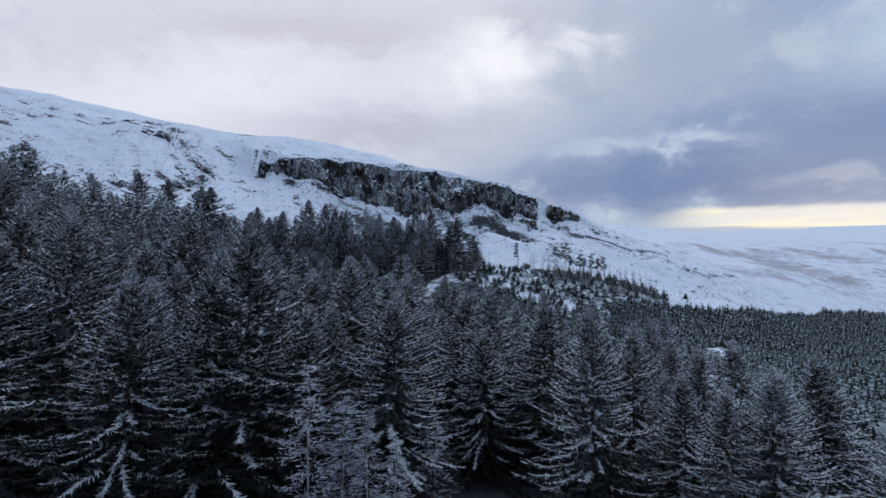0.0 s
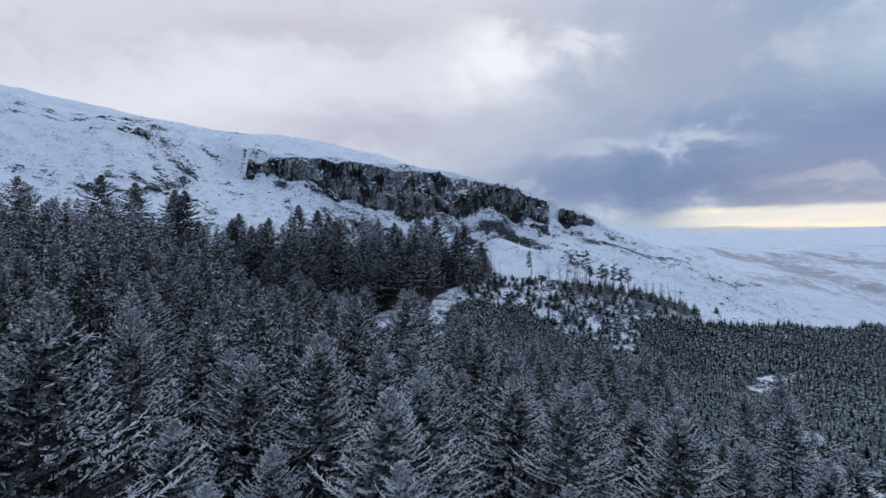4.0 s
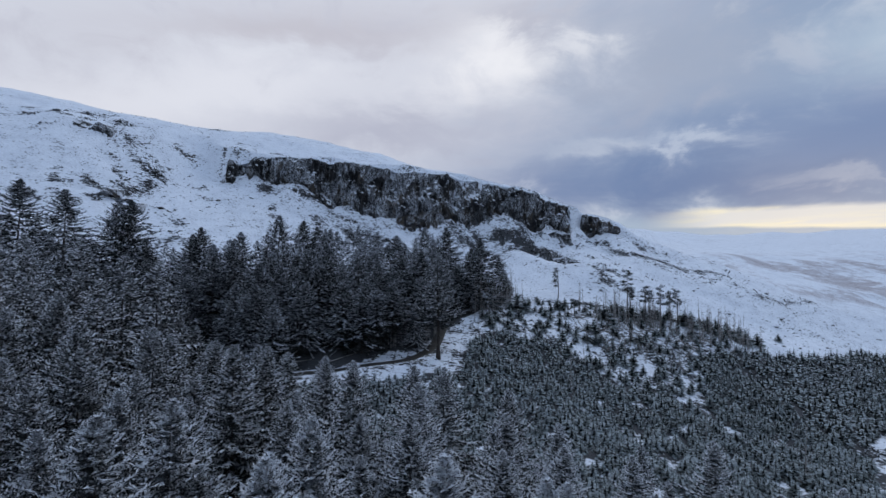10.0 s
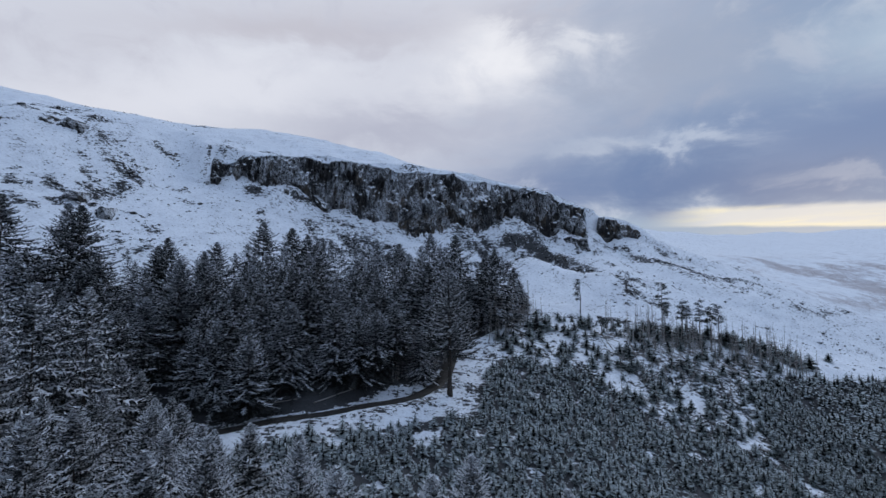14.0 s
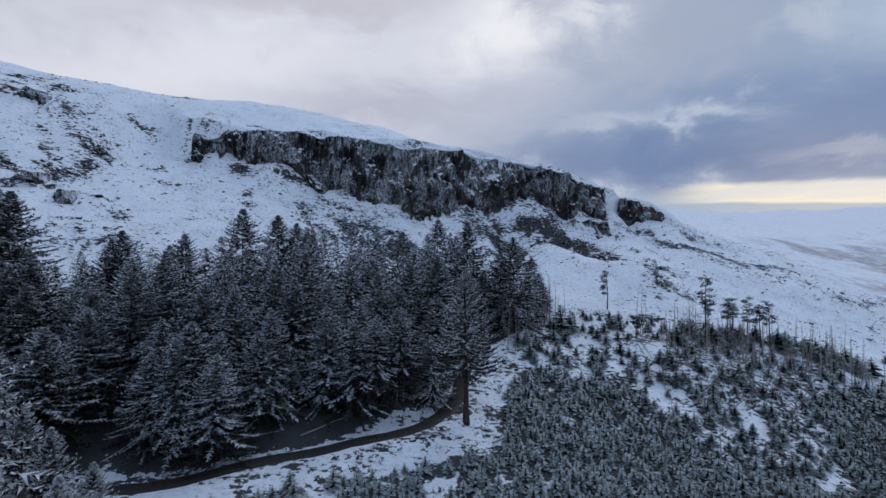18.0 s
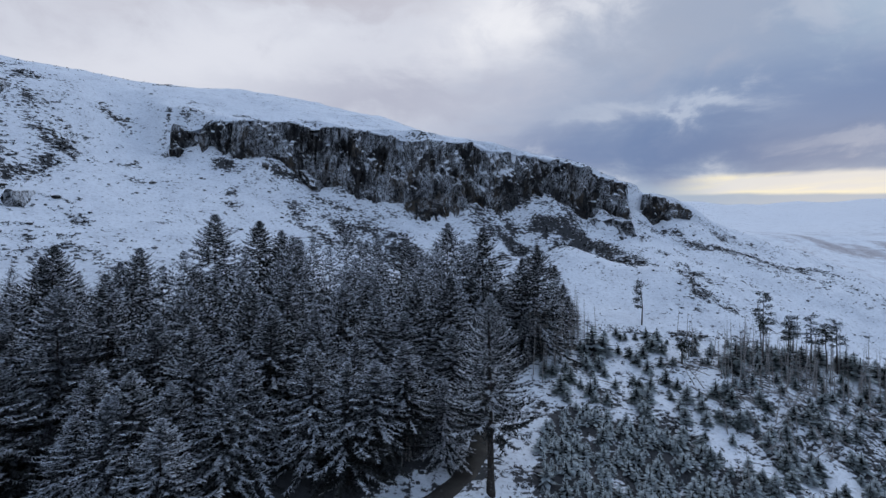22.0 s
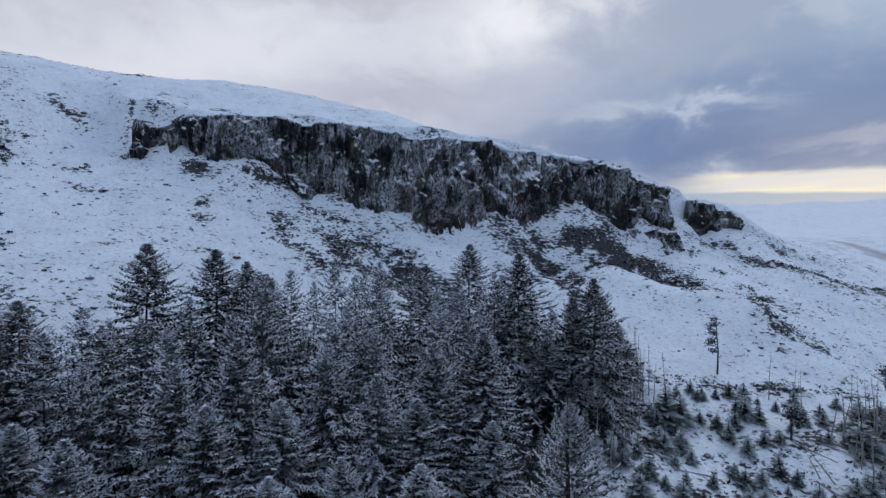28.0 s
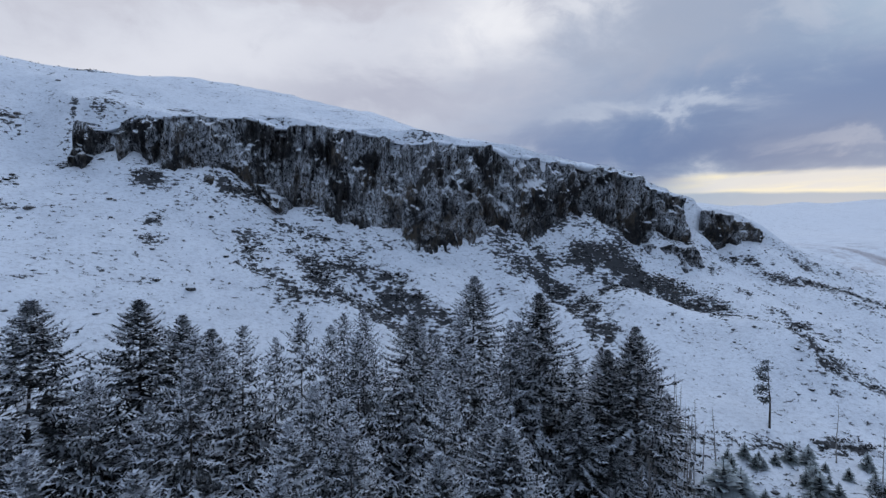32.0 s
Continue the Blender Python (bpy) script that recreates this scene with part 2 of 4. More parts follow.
def frosted(name, leaf, leaf_b, frost, lo, hi, rough=0.8):
    """Needles or twigs with rime on whatever faces the sky, thinner lower down to paint in shade."""
    m, g, bsdf, geo = material(name, rough)
    p = geo.outputs["Position"]
    up = g.add("ShaderNodeSeparateXYZ")
    g.put(up.inputs[0], geo.outputs["Normal"])
    info = g.add("ShaderNodeObjectInfo").outputs["Random"]
    isle = geo.outputs["Random Per Island"]
    speck = g.noise(p, 6.0, 4, 0.75)
    patch = g.noise(p, 0.35, 3, 0.6)
    col = g.mix(g.math("MULTIPLY_ADD", isle, 0.6, g.math("MULTIPLY", info, 0.4)), leaf, leaf_b)
    fleck = g.noise(p, 20.0, 2, 0.6)
    rime = g.math("MULTIPLY", g.ramp(up.outputs[2], -0.5, 0.85), 0.9)
    # rime thickens with height; its loss low down also paints shade near the foot
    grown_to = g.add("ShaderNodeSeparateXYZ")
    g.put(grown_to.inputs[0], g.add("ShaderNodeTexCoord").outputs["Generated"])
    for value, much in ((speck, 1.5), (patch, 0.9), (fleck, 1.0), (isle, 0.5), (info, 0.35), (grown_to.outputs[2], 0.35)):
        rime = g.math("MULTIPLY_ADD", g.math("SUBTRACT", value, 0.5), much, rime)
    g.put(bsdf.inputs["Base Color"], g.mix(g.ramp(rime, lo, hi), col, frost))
    return m


def bark(name, a, b, rime=0.3):
    m, g, bsdf, geo = material(name, 0.9)
    p = geo.outputs["Position"]
    long = g.noise(g.scaled(p, 1, 1, 0.2), 9.0, 4, 0.7)
    flake = g.noise(p, 3.0, 4, 0.7)
    col = g.mix(g.ramp(long, 0.3, 0.7), a, b)
    g.put(bsdf.inputs["Base Color"], g.mix(g.math("MULTIPLY", g.ramp(flake, 0.55, 0.75), rime), col, SNOW))
    relief(g, bsdf, long, 0.6, 0.03)
    return m


def wet_track():
    m, g, bsdf, geo = material("wet_gravel_track", 0.5)
    p = geo.outputs["Position"]
    grit = g.noise(p, 9.0, 4, 0.7)
    worn = g.noise(p, 0.6, 4, 0.6)
    col = g.mix(grit, (0.016, 0.015, 0.014), (0.055, 0.050, 0.046))
    g.put(bsdf.inputs["Base Color"], g.mix(g.ramp(worn, 0.62, 0.85), col, (0.2, 0.21, 0.23)))
    g.put(bsdf.inputs["Roughness"], g.ramp(worn, 0.3, 0.7, 0.45, 0.8))
    relief(g, bsdf, grit, 0.5, 0.02)
    return m


M_GROUND = snow_ground()
def plain_snow():
    m, g, bsdf, geo = material("packed_snow", 0.8)
    p = geo.outputs["Position"]
    drift = g.noise(p, 0.8, 5, 0.6)
    g.put(bsdf.inputs["Base Color"], g.mix(g.ramp(drift, 0.3, 0.75), SNOW, (0.66, 0.71, 0.79)))
    relief(g, bsdf, drift, 0.4, 0.2)
    return m


M_SNOW = plain_snow()
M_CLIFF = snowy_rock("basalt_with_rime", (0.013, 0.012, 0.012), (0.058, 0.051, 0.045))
M_SCREE = snowy_rock("scree_with_snow", (0.028, 0.026, 0.025), (0.085, 0.077, 0.072), 0.1)
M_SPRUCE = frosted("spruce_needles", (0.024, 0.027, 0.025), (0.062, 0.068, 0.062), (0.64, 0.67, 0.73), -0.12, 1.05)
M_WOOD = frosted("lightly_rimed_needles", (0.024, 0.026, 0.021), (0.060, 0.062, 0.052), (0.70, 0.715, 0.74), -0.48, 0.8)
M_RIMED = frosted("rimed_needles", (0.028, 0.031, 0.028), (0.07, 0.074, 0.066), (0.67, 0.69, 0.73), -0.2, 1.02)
# needles with little rime; the crowns' inner shade is put into their colour
M_INNER_SHADE = frosted("inner_shade_needles", (0.010, 0.012, 0.011), (0.026, 0.026, 0.023), (0.24, 0.26, 0.29), 0.75, 1.6)
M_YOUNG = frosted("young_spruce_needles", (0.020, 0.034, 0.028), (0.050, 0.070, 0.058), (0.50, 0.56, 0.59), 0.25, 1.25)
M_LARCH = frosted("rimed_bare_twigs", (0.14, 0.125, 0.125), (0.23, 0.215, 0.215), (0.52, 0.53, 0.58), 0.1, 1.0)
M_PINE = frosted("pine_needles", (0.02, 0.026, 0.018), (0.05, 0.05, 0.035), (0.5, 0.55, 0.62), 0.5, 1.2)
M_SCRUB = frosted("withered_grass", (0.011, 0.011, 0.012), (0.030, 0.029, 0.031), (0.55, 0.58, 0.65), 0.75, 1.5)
M_BARK = bark("dark_spruce_bark", (0.022, 0.018, 0.016), (0.075, 0.06, 0.05), 0.25)
M_DEAD = bark("grey_dead_wood", (0.20, 0.18, 0.17), (0.42, 0.40, 0.39), 0.5)
M_ROAD = wet_track()


# ---- mesh helpers ----
def mesh_of(name, verts, quads, mat, shade=False, mats=None, inner=None):
    """A mesh from arrays of corners and four-cornered faces; a face whose last two corners agree is a triangle."""
    verts, quads = np.asarray(verts, np.float32), np.asarray(quads, np.int32)
    three = quads[:, 2] == quads[:, 3]
    sizes = np.where(three, 3, 4).astype(np.int32)
    keep = np.ones(quads.shape, bool)
    keep[three, 3] = False
    me = bpy.data.meshes.new(name)
    me.vertices.add(len(verts))
    me.vertices.foreach_set("co", verts.ravel())
    loops = quads[keep]
    me.loops.add(len(loops))
    me.loops.foreach_set("vertex_index", loops)
    me.polygons.add(len(quads))
    me.polygons.foreach_set("loop_start", np.concatenate(([0], np.cumsum(sizes)[:-1])).astype(np.int32))
    if shade:
        me.polygons.foreach_set("use_smooth", np.ones(len(quads), bool))
    me.update(calc_edges=True)
    me.validate()
    me.materials.append(mat)
    if inner is not None:
        me.materials.append(inner)
        if len(me.polygons) == len(mats):
            me.polygons.foreach_set("material_index", np.asarray(mats, np.int32))
    return me


def grid_faces(nx, ny):
    i, j = np.meshgrid(np.arange(nx - 1), np.arange(ny - 1))
    a = (j * nx + i).ravel()
    return np.stack((a, a + 1, a + nx + 1, a + nx), 1)


class Soup:
    """Collects corners and faces of one mesh."""

    def __init__(self):
        self.v, self.f, self.m, self.n = [], [], [], 0

    def add(self, verts, faces, slot=0):
        self.m.append(np.full(len(faces), slot))
        self.v.append(np.asarray(verts, float))
        self.f.append(np.asarray(faces, int) + self.n)
        self.n += len(verts)

    def tube(self, pts, radii, sides=5):
        pts = np.asarray(pts, float)
        ring = []
        for k, p in enumerate(pts):
            d = pts[min(k + 1, len(pts) - 1)] - pts[max(k - 1, 0)]
            d = d / (np.linalg.norm(d) + 1e-9)
            a = np.cross(d, (0.3, 1.0, 0.1) if abs(d[2]) > 0.5 else (0, 0, 1.0))
            a /= np.linalg.norm(a) + 1e-9
            b = np.cross(d, a)
            for s in range(sides):
                w = 2 * np.pi * s / sides
                ring.append(p + radii[k] * (a * np.cos(w) + b * np.sin(w)))
        faces = []
        for k in range(len(pts) - 1):
            for s in range(sides):
                t = (s + 1) % sides
                faces.append((k * sides + s, k * sides + t, (k + 1) * sides + t, (k + 1) * sides + s))
        n = len(ring)
        ring.append(pts[-1])
        ring.append(pts[0])
        for s in range(sides):
            t = (s + 1) % sides
            faces.append(((len(pts) - 1) * sides + s, (len(pts) - 1) * sides + t, n, n))
            faces.append((t, s, n + 1, n + 1))
        self.add(ring, faces)

    def blade(self, p, d, length, width, droop, roll=0.0):
        """A pointed spray from p along d, folded a little along its middle."""
        side = np.cross(d, (0, 0, 1.0))
        side /= np.linalg.norm(side) + 1e-9
        side = side * np.cos(roll) + np.array((0, 0, 1.0)) * np.sin(roll)
        mid = p + d * length * 0.5 - np.array((0, 0, droop * 0.3))
        tip = p + d * length - np.array((0, 0, droop))
        self.add((p, mid + side * width / 2, tip, mid - side * width / 2), ((0, 1, 2, 3),))

    def arrays(self):
        return np.concatenate(self.v), np.concatenate(self.f), np.concatenate(self.m)


def spread(stamps, poses):
    """Many copies of a few shapes in one pair of arrays. poses: shape number, x, y, z, turn, scale across, scale up."""
    vs, fs, n = [], [], 0
    for k, x, y, z, turn, a, h in poses:
        v, f = stamps[int(k)][:2]
        c, s = np.cos(turn) * a, np.sin(turn) * a
        w = np.stack((v[:, 0] * c - v[:, 1] * s + x, v[:, 0] * s + v[:, 1] * c + y, v[:, 2] * h + z), 1)
        vs.append(w.astype(np.float32))
        fs.append(f + n)
        n += len(v)
    return np.concatenate(vs), np.concatenate(fs)


def part(name, me, parent, label=""):
    ob = new(name, me)
    ob.parent = parent
    if label:
        tagged(ob, label)
    return ob


# ---- lie of the land ----
# A face line runs below the plateau's rim; v is the distance behind that line.
KNOTS = np.array((-320, -200, -130, -100, -70, -40, -10, 20, 50, 80, 120, 180, 260, 420), float)


def face_line(x):
    return 226.0 + 0.25 * x


# heights across the hill at each distance v, lower ground first
BELOW = [
    (-420, (60, 40, 24, 14, 6, -2, -9, -13, -17, -19, -20, -20, -20, -16)),
    (-260, (58, 38, 24, 14, 5, -4, -9, -12, -15, -18, -19, -19, -19, -17)),
    (-180, (58, 37, 23, 13, 5, -5, -10, -12, -13, -17, -18, -18, -18, -17)),
    (-130, (55, 34, 19, 9, 2, -4, -7, -9, -12, -16, -17, -18, -18, -17)),
    (-106, (58, 40, 23, 13, 4, -2, 0, -2.5, -5.5, -9, -15, -17, -18, -17)),
    (-85, (60, 42, 25, 17, 10, 6.5, 5, 4.5, 6.5, 2, -6, -14, -17, -17)),
    (-65, (70, 52, 34, 26, 18, 12, 10, 10, 9, 4.5, -2, -9, -15, -16)),
    (-40, (84, 66, 50, 40, 32, 23.5, 20, 18, 22, 18, 12, 5, -6, -10)),
    (-20, (97, 80, 66, 50, 44, 36, 31, 26, 29, 26, 23, 10, 3, 4)),
    (-8, (104, 87, 74, 57, 51, 43, 42, 37, 37, 36, 29, 14, 7, 10)),
    (0, (107, 91, 79, 62, 57, 48, 47, 45, 41, 41, 31, 17, 11, 14)),
]
ABOVE = [
    (0, (107, 90, 78, 70, 67.5, 67, 67.4, 64.6, 57.4, 48.4, 32, 17, 11, 14)),
    (22, (114, 97, 86, 84, 81.5, 78, 73.4, 65.6, 57.4, 49.0, 34, 20, 16, 22)),
    (50, (120, 104, 92.5, 94.5, 92, 87, 76, 65, 55.5, 47, 37, 25, 26, 34)),
    (90, (123, 107, 94.5, 96.5, 93, 87, 78, 68, 59, 51, 43, 36, 37, 44)),
    (240, (124, 108, 95.5, 97, 94, 88, 82, 74, 66, 60, 56, 52, 54, 60)),
]
GX = np.arange(-420, 521, 3.0)
GY = np.arange(-190, 451, 3.0)


def sheet(rows):
    """A smooth sheet of heights on the grid, from cross-sections."""
    xx, yy = np.meshgrid(GX, GY)
    vv = yy - face_line(xx)
    vs = np.array([r[0] for r in rows], float)
    tab = np.array([[np.interp(x, KNOTS, r[1]) for x in GX] for r in rows])
    out = np.empty_like(xx)
    for i in range(len(GX)):
        out[:, i] = np.interp(vv[:, i], vs, tab[:, i])
    ker = np.exp(-0.5 * (np.arange(-4, 5) / 1.7) ** 2)
    ker /= ker.sum()
    for axis in (0, 1):
        pad = np.pad(out, [(4, 4) if a == axis else (0, 0) for a in (0, 1)], mode="edge")
        out = np.apply_along_axis(lambda r: np.convolve(r, ker, "valid"), axis, pad)
    return out


LOW, HIGH = sheet(BELOW), sheet(ABOVE)


def lookup(tab, x, y):
    fx = np.clip((x - GX[0]) / 3.0, 0, len(GX) - 1.001)
    fy = np.clip((y - GY[0]) / 3.0, 0, len(GY) - 1.001)
    i, j = fx.astype(int), fy.astype(int)
    a, b = fx - i, fy - j
    return (tab[j, i] * (1 - a) + tab[j, i + 1] * a) * (1 - b) + (tab[j + 1, i] * (1 - a) + tab[j + 1, i + 1] * a) * b


def waves(x, y, seed, size, octaves=4):
    """Soft random swells of unit height, from summed sines."""
    r = np.random.RandomState(seed)
    out = np.zeros_like(x)
    amp, total = 1.0, 0.0
    for _ in range(octaves):
        for _ in range(4):
            a, p = r.uniform(0, 2 * np.pi), r.uniform(0, 2 * np.pi)
            k = 2 * np.pi / (size * r.uniform(0.7, 1.4))
            out += amp * np.sin(k * (x * np.cos(a) + y * np.sin(a)) + p) / 2
        total += amp
        amp *= 0.5
        size *= 0.47
    return out / total


def bump(x, y, cx, cy, rx, ry, turn=0.0):
    c, s = np.cos(turn), np.sin(turn)
    u, w = ((x - cx) * c + (y - cy) * s) / rx, (-(x - cx) * s + (y - cy) * c) / ry
    return np.exp(-(u * u + w * w))


def smooth(a, b, t):
    t = np.clip((t - a) / (b - a), 0, 1)
    return t * t * (3 - 2 * t)


def rim(x):
    """How far the face steps back and forth along the line."""
    return 2.2 * np.sin(x / 9.0 + 0.7) + 1.3 * np.sin(x / 4.1 + 2.0)


# how far the snow banks up against the foot of the face
FOOT_X = (-100, -86, -80, -72, -65, -60, -55, -47, -36, -27, -12, -1, 4, 11, 16, 21, 27, 33, 37, 46, 57, 66, 88, 102)
FOOT_LIFT = (0, -1, 0.5, 5, 6.5, 5.5, 3, 1, 1.0, 1.5, 3.0, 1.5, -0.5, 4.5, 4.0, 5.0, 8.5, 8.0, 3.5, 3.0, 2.6, 1.5, 2, 0)


def ground(x, y):
    """The height of the ground."""
    x, y = np.asarray(x, float), np.asarray(y, float)
    v = y - face_line(x)
    # a sharp step along the rock face, an even slope beyond its two ends
    ease = 0.4 + 13.0 * np.maximum(smooth(-92, -112, x), smooth(80, 96, x))
    k = smooth(-1, 1, (v - 1.5 - rim(x)) / ease)
    z = lookup(LOW, x, y) * (1 - k) + lookup(HIGH, x, y) * k
    # knoll under the right end of the face, and humps beside it
    z = z + 5.5 * bump(x, y, 24, 203, 15, 11, 0.3) + 4.0 * bump(x, y, 52, 194, 11, 9)
    z = z + 0.6 * bump(x, y, 34, 201, 11, 5) - 4.0 * bump(x, y, 37, 211.5, 13, 4.5, -0.25)
    z = z + 3.0 * bump(x, y, 88, 222, 14, 9, 0.3) + 2.5 * bump(x, y, 118, 214, 20, 12)
    # gullies on the slope below the face
    z = z - 5.5 * bump(x, y, 14, 215, 6, 12, 0.2) - 3.0 * bump(x, y, 0, 203, 4, 16, 0.5) - 3.0 * bump(x, y, -20, 190, 5, 16, 0.9) - 3.0 * bump(x, y, 68, 240, 3, 12, 0.1)
    # snow aprons banked against the face
    z = z + (1.6 * np.sin(x / 3.3 + 1.0) + 1.5 * np.sin(x / 7.7)) * smooth(-9, -2.5, v) * (1 - k) * smooth(70, 60, np.abs(x + 16) - 14)
    z = z + np.interp(x, FOOT_X, FOOT_LIFT) * smooth(-20, -3, v) * (1 - k)
    z = z - 2.5 * bump(x, y, 47, 225.0, 9, 3.5, 0.25) - 3.6 * bump(x, y, -13, 210.5, 10, 4.0, 0.25)
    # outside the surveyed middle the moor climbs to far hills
    ox = np.maximum(np.maximum(GX[0] - x, x - GX[-1]), 0)
    oy = np.maximum(np.maximum(GY[0] - y, y - GY[-1]), 0)
    far = np.hypot(ox, oy)
    z = z + 100 * smooth(20, 1000, far) + 22 * waves(x, y, 5, 900) * smooth(60, 900, far)
    z = z + waves(x, y, 3, 38) * 0.9 * smooth(-40, 40, v + 150) + waves(x, y, 4, 9, 3) * 0.28
    z = z + 2.5 * waves(x, y, 8, 120) * smooth(60, 200, np.abs(x) + far)
    return z


# ---- ground ----
def steps(lo, hi, fine, end_lo, end_hi, grow):
    mid = list(np.arange(lo, hi + 0.01, fine))
    d, p = fine, hi
    while p < end_hi:
        d = min(d * grow, 160)
        p += d
        mid.append(p)
    d, p = fine, lo
    while p > end_lo:
        d = min(d * grow, 160)
        p -= d
        mid.insert(0, p)
    return np.array(mid)


xs = steps(-135, 135, 1.5, -2600, 3000, 1.07)
ys = steps(60, 262, 1.5, -900, 3600, 1.07)
gx, gy = np.meshgrid(xs, ys)
gz = ground(gx, gy)

# the track: a line on the plan
TRACK = [(-150, 62), (-110, 80), (-80, 93), (-58, 101), (-42, 106.5), (-31, 112), (-22, 115.5), (-14, 118.7), (-8.5, 123), (-5.3, 128), (-4, 135), (-2.5, 143), (1, 150), (8, 158), (18, 163)]


def curve_through(points, each=10):
    p = np.array(points, float)
    p = np.concatenate(([2 * p[0] - p[1]], p, [2 * p[-1] - p[-2]]))
    out = []
    for k in range(1, len(p) - 2):
        for t in np.linspace(0, 1, each, endpoint=False):
            a, b, c, d = p[k - 1], p[k], p[k + 1], p[k + 2]
            out.append(0.5 * ((2 * b) + (c - a) * t + (2 * a - 5 * b + 4 * c - d) * t * t + (3 * b - a - 3 * c + d) * t ** 3))
    out.append(p[-2])
    return np.array(out)


track = curve_through(TRACK)
track_z = ground(track[:, 0], track[:, 1])
ker = np.ones(9) / 9
track_z = np.convolve(np.pad(track_z, 4, mode="edge"), ker, "valid")


def track_gap(x, y):
    """The distance to the track's middle, and the track's height there."""
    x, y = np.asarray(x, float), np.asarray(y, float)
    best = np.full(x.shape, 1e9)
    high = np.zeros(x.shape)
    for (a, b), c in zip(track, track_z):
        d = np.hypot(x - a, y - b)
        near = d < best
        best, high = np.where(near, d, best), np.where(near, c, high)
    return best, high


def land(x, y):
    """The ground with the track's bench cut into it."""
    z = ground(x, y)
    d, h = track_gap(x, y)
    k = smooth(5.5, 2.2, d)
    return z * (1 - k) + (h - 0.12) * k


gz = land(gx, gy)


# where the stands of trees grow, on the plan
def stand_south(x):
    return np.interp(x, (-140, -80, -58, -42, -22, -9, -2, 4, 10, 20), (97, 99, 105, 110.5, 119, 128, 142, 150, 158, 172))


def in_stand(x, y):
    """Tall spruces above the track."""
    north = np.interp(x, (-140, -110, -78, -60, -45, -42, -32, -10, 16, 20), (120, 124, 132, 140, 147, 152, 160, 166, 180, 176))
    return (y > stand_south(x)) & (y < north) & (x < 19)


def in_wood(x, y):
    """Tall spruces below the track."""
    east = np.interp(y, (-60, 0, 40, 60, 75), (24, 30, 36, 33, 20))
    north = np.interp(x, (-140, -70, -50, -38, -28, -20, -10, 4, 18, 34), (66, 88, 95, 95, 88, 81, 77, 75, 70, 58))
    return (y < north) & (x < east)


def seg(x, y, ax, ay, bx, by, w):
    """A soft band along a line on the plan."""
    t = np.clip(((x - ax) * (bx - ax) + (y - ay) * (by - ay)) / ((bx - ax) ** 2 + (by - ay) ** 2), 0, 1)
    return np.exp(-((x - ax - t * (bx - ax)) ** 2 + (y - ay - t * (by - ay)) ** 2) / w ** 2)


def open_patch(x, y):
    """Snowy gaps in the young plantation."""
    gap = 1.3 * seg(x, y, 76, 104, 94, 121, 2.6) + 1.1 * seg(x, y, 94, 121, 103, 127, 2.0) + 1.2 * seg(x, y, 64, 90, 76, 104, 2.2) + 0.9 * seg(x, y, 44, 28, 53, 66, 1.5) + bump(x, y, 44, 139, 4, 3) + bump(x, y, 48, 130, 4, 2.2) + bump(x, y, 53, 122, 2.5, 3)
    gap = gap + bump(x, y, 78, 106, 3, 5) + bump(x, y, 57, 66, 4, 6, 0.5) + bump(x, y, 62, 108, 3, 4) + bump(x, y, 30, 131, 4, 3)
    gap = gap + bump(x, y, 40, 148, 14, 5) + bump(x, y, 20, 148, 6, 4) + bump(x, y, 58, 142, 5, 2.5, -0.3)
    gap = gap + 0.45 * smooth(0.3, 0.6, waves(x, y, 21, 10)) * smooth(80, 50, x)
    return gap


def in_young(x, y):
    ridge = np.interp(x, (-40, -28, -12, 1.4, 4, 10, 16, 23, 30, 34, 45, 50, 56, 60, 64, 85, 110, 170, 260), (102, 106, 111, 118, 134, 141, 139, 140, 131, 124, 121, 118, 122, 132, 144, 154, 164, 196, 232))
    south = np.interp(x, (-45, -26, -14, 4, 18, 36), (99, 87, 73, 71, 67, 58))
    low = (y < ridge) & (y > np.where(x < 36, south, -60)) & (x > -46) & ~in_wood(x, y)
    return low & (track_gap(x, y)[0] > 5.0) & (open_patch(x, y) < 0.40)


litter = (in_stand(gx, gy) | in_wood(gx, gy)) + 0.32 * smooth(-0.25, 0.55, waves(gx, gy, 58, 5, 3)) * (gy > stand_south(gx) - 6) * (gy < stand_south(gx) + 8) * (gx < -4) * (track_gap(gx, gy)[0] > 2.4) + np.where((gx > 76) | (gy < 58), 0.9, 0.6) * in_young(gx, gy) + 0.15 * (np.abs(gx - 22) < 62) * (gy > 60) * (gy < 158)
vv = gy - face_line(gx)
# heather, rushes and scree that stand out of the snow
scrub = 0.9 * bump(gx, gy, -36, 192, 10, 5, -0.2) + 1.0 * bump(gx, gy, -22, 194, 15, 5, -0.5) + 0.9 * bump(gx, gy, 8, 208, 5, 12, 0.5) + 1.0 * bump(gx, gy, 38, 217, 12, 5, -0.6)
scrub += 0.5 * bump(gx, gy, 84, 224, 16, 3.5, -0.5) + 0.5 * bump(gx, gy, 110, 222, 14, 4, -0.4) + 0.7 * bump(gx, gy, 60, 205, 6, 2.5, -0.2) + 0.7 * bump(gx, gy, 60, 189, 8, 3, 0.1)
scrub += 0.8 * bump(gx, gy, -105, 178, 4, 12, 0.3) + 0.7 * bump(gx, gy, -128, 196, 16, 4, -0.3) + 0.6 * bump(gx, gy, -55, 196, 12, 4, -0.3)
scrub += 0.5 * smooth(-10, -3, vv) * smooth(2, -2, vv) * smooth(70, 60, np.abs(gx)) + 0.5 * smooth(160, 130, gy) * smooth(-12, 20, gx)
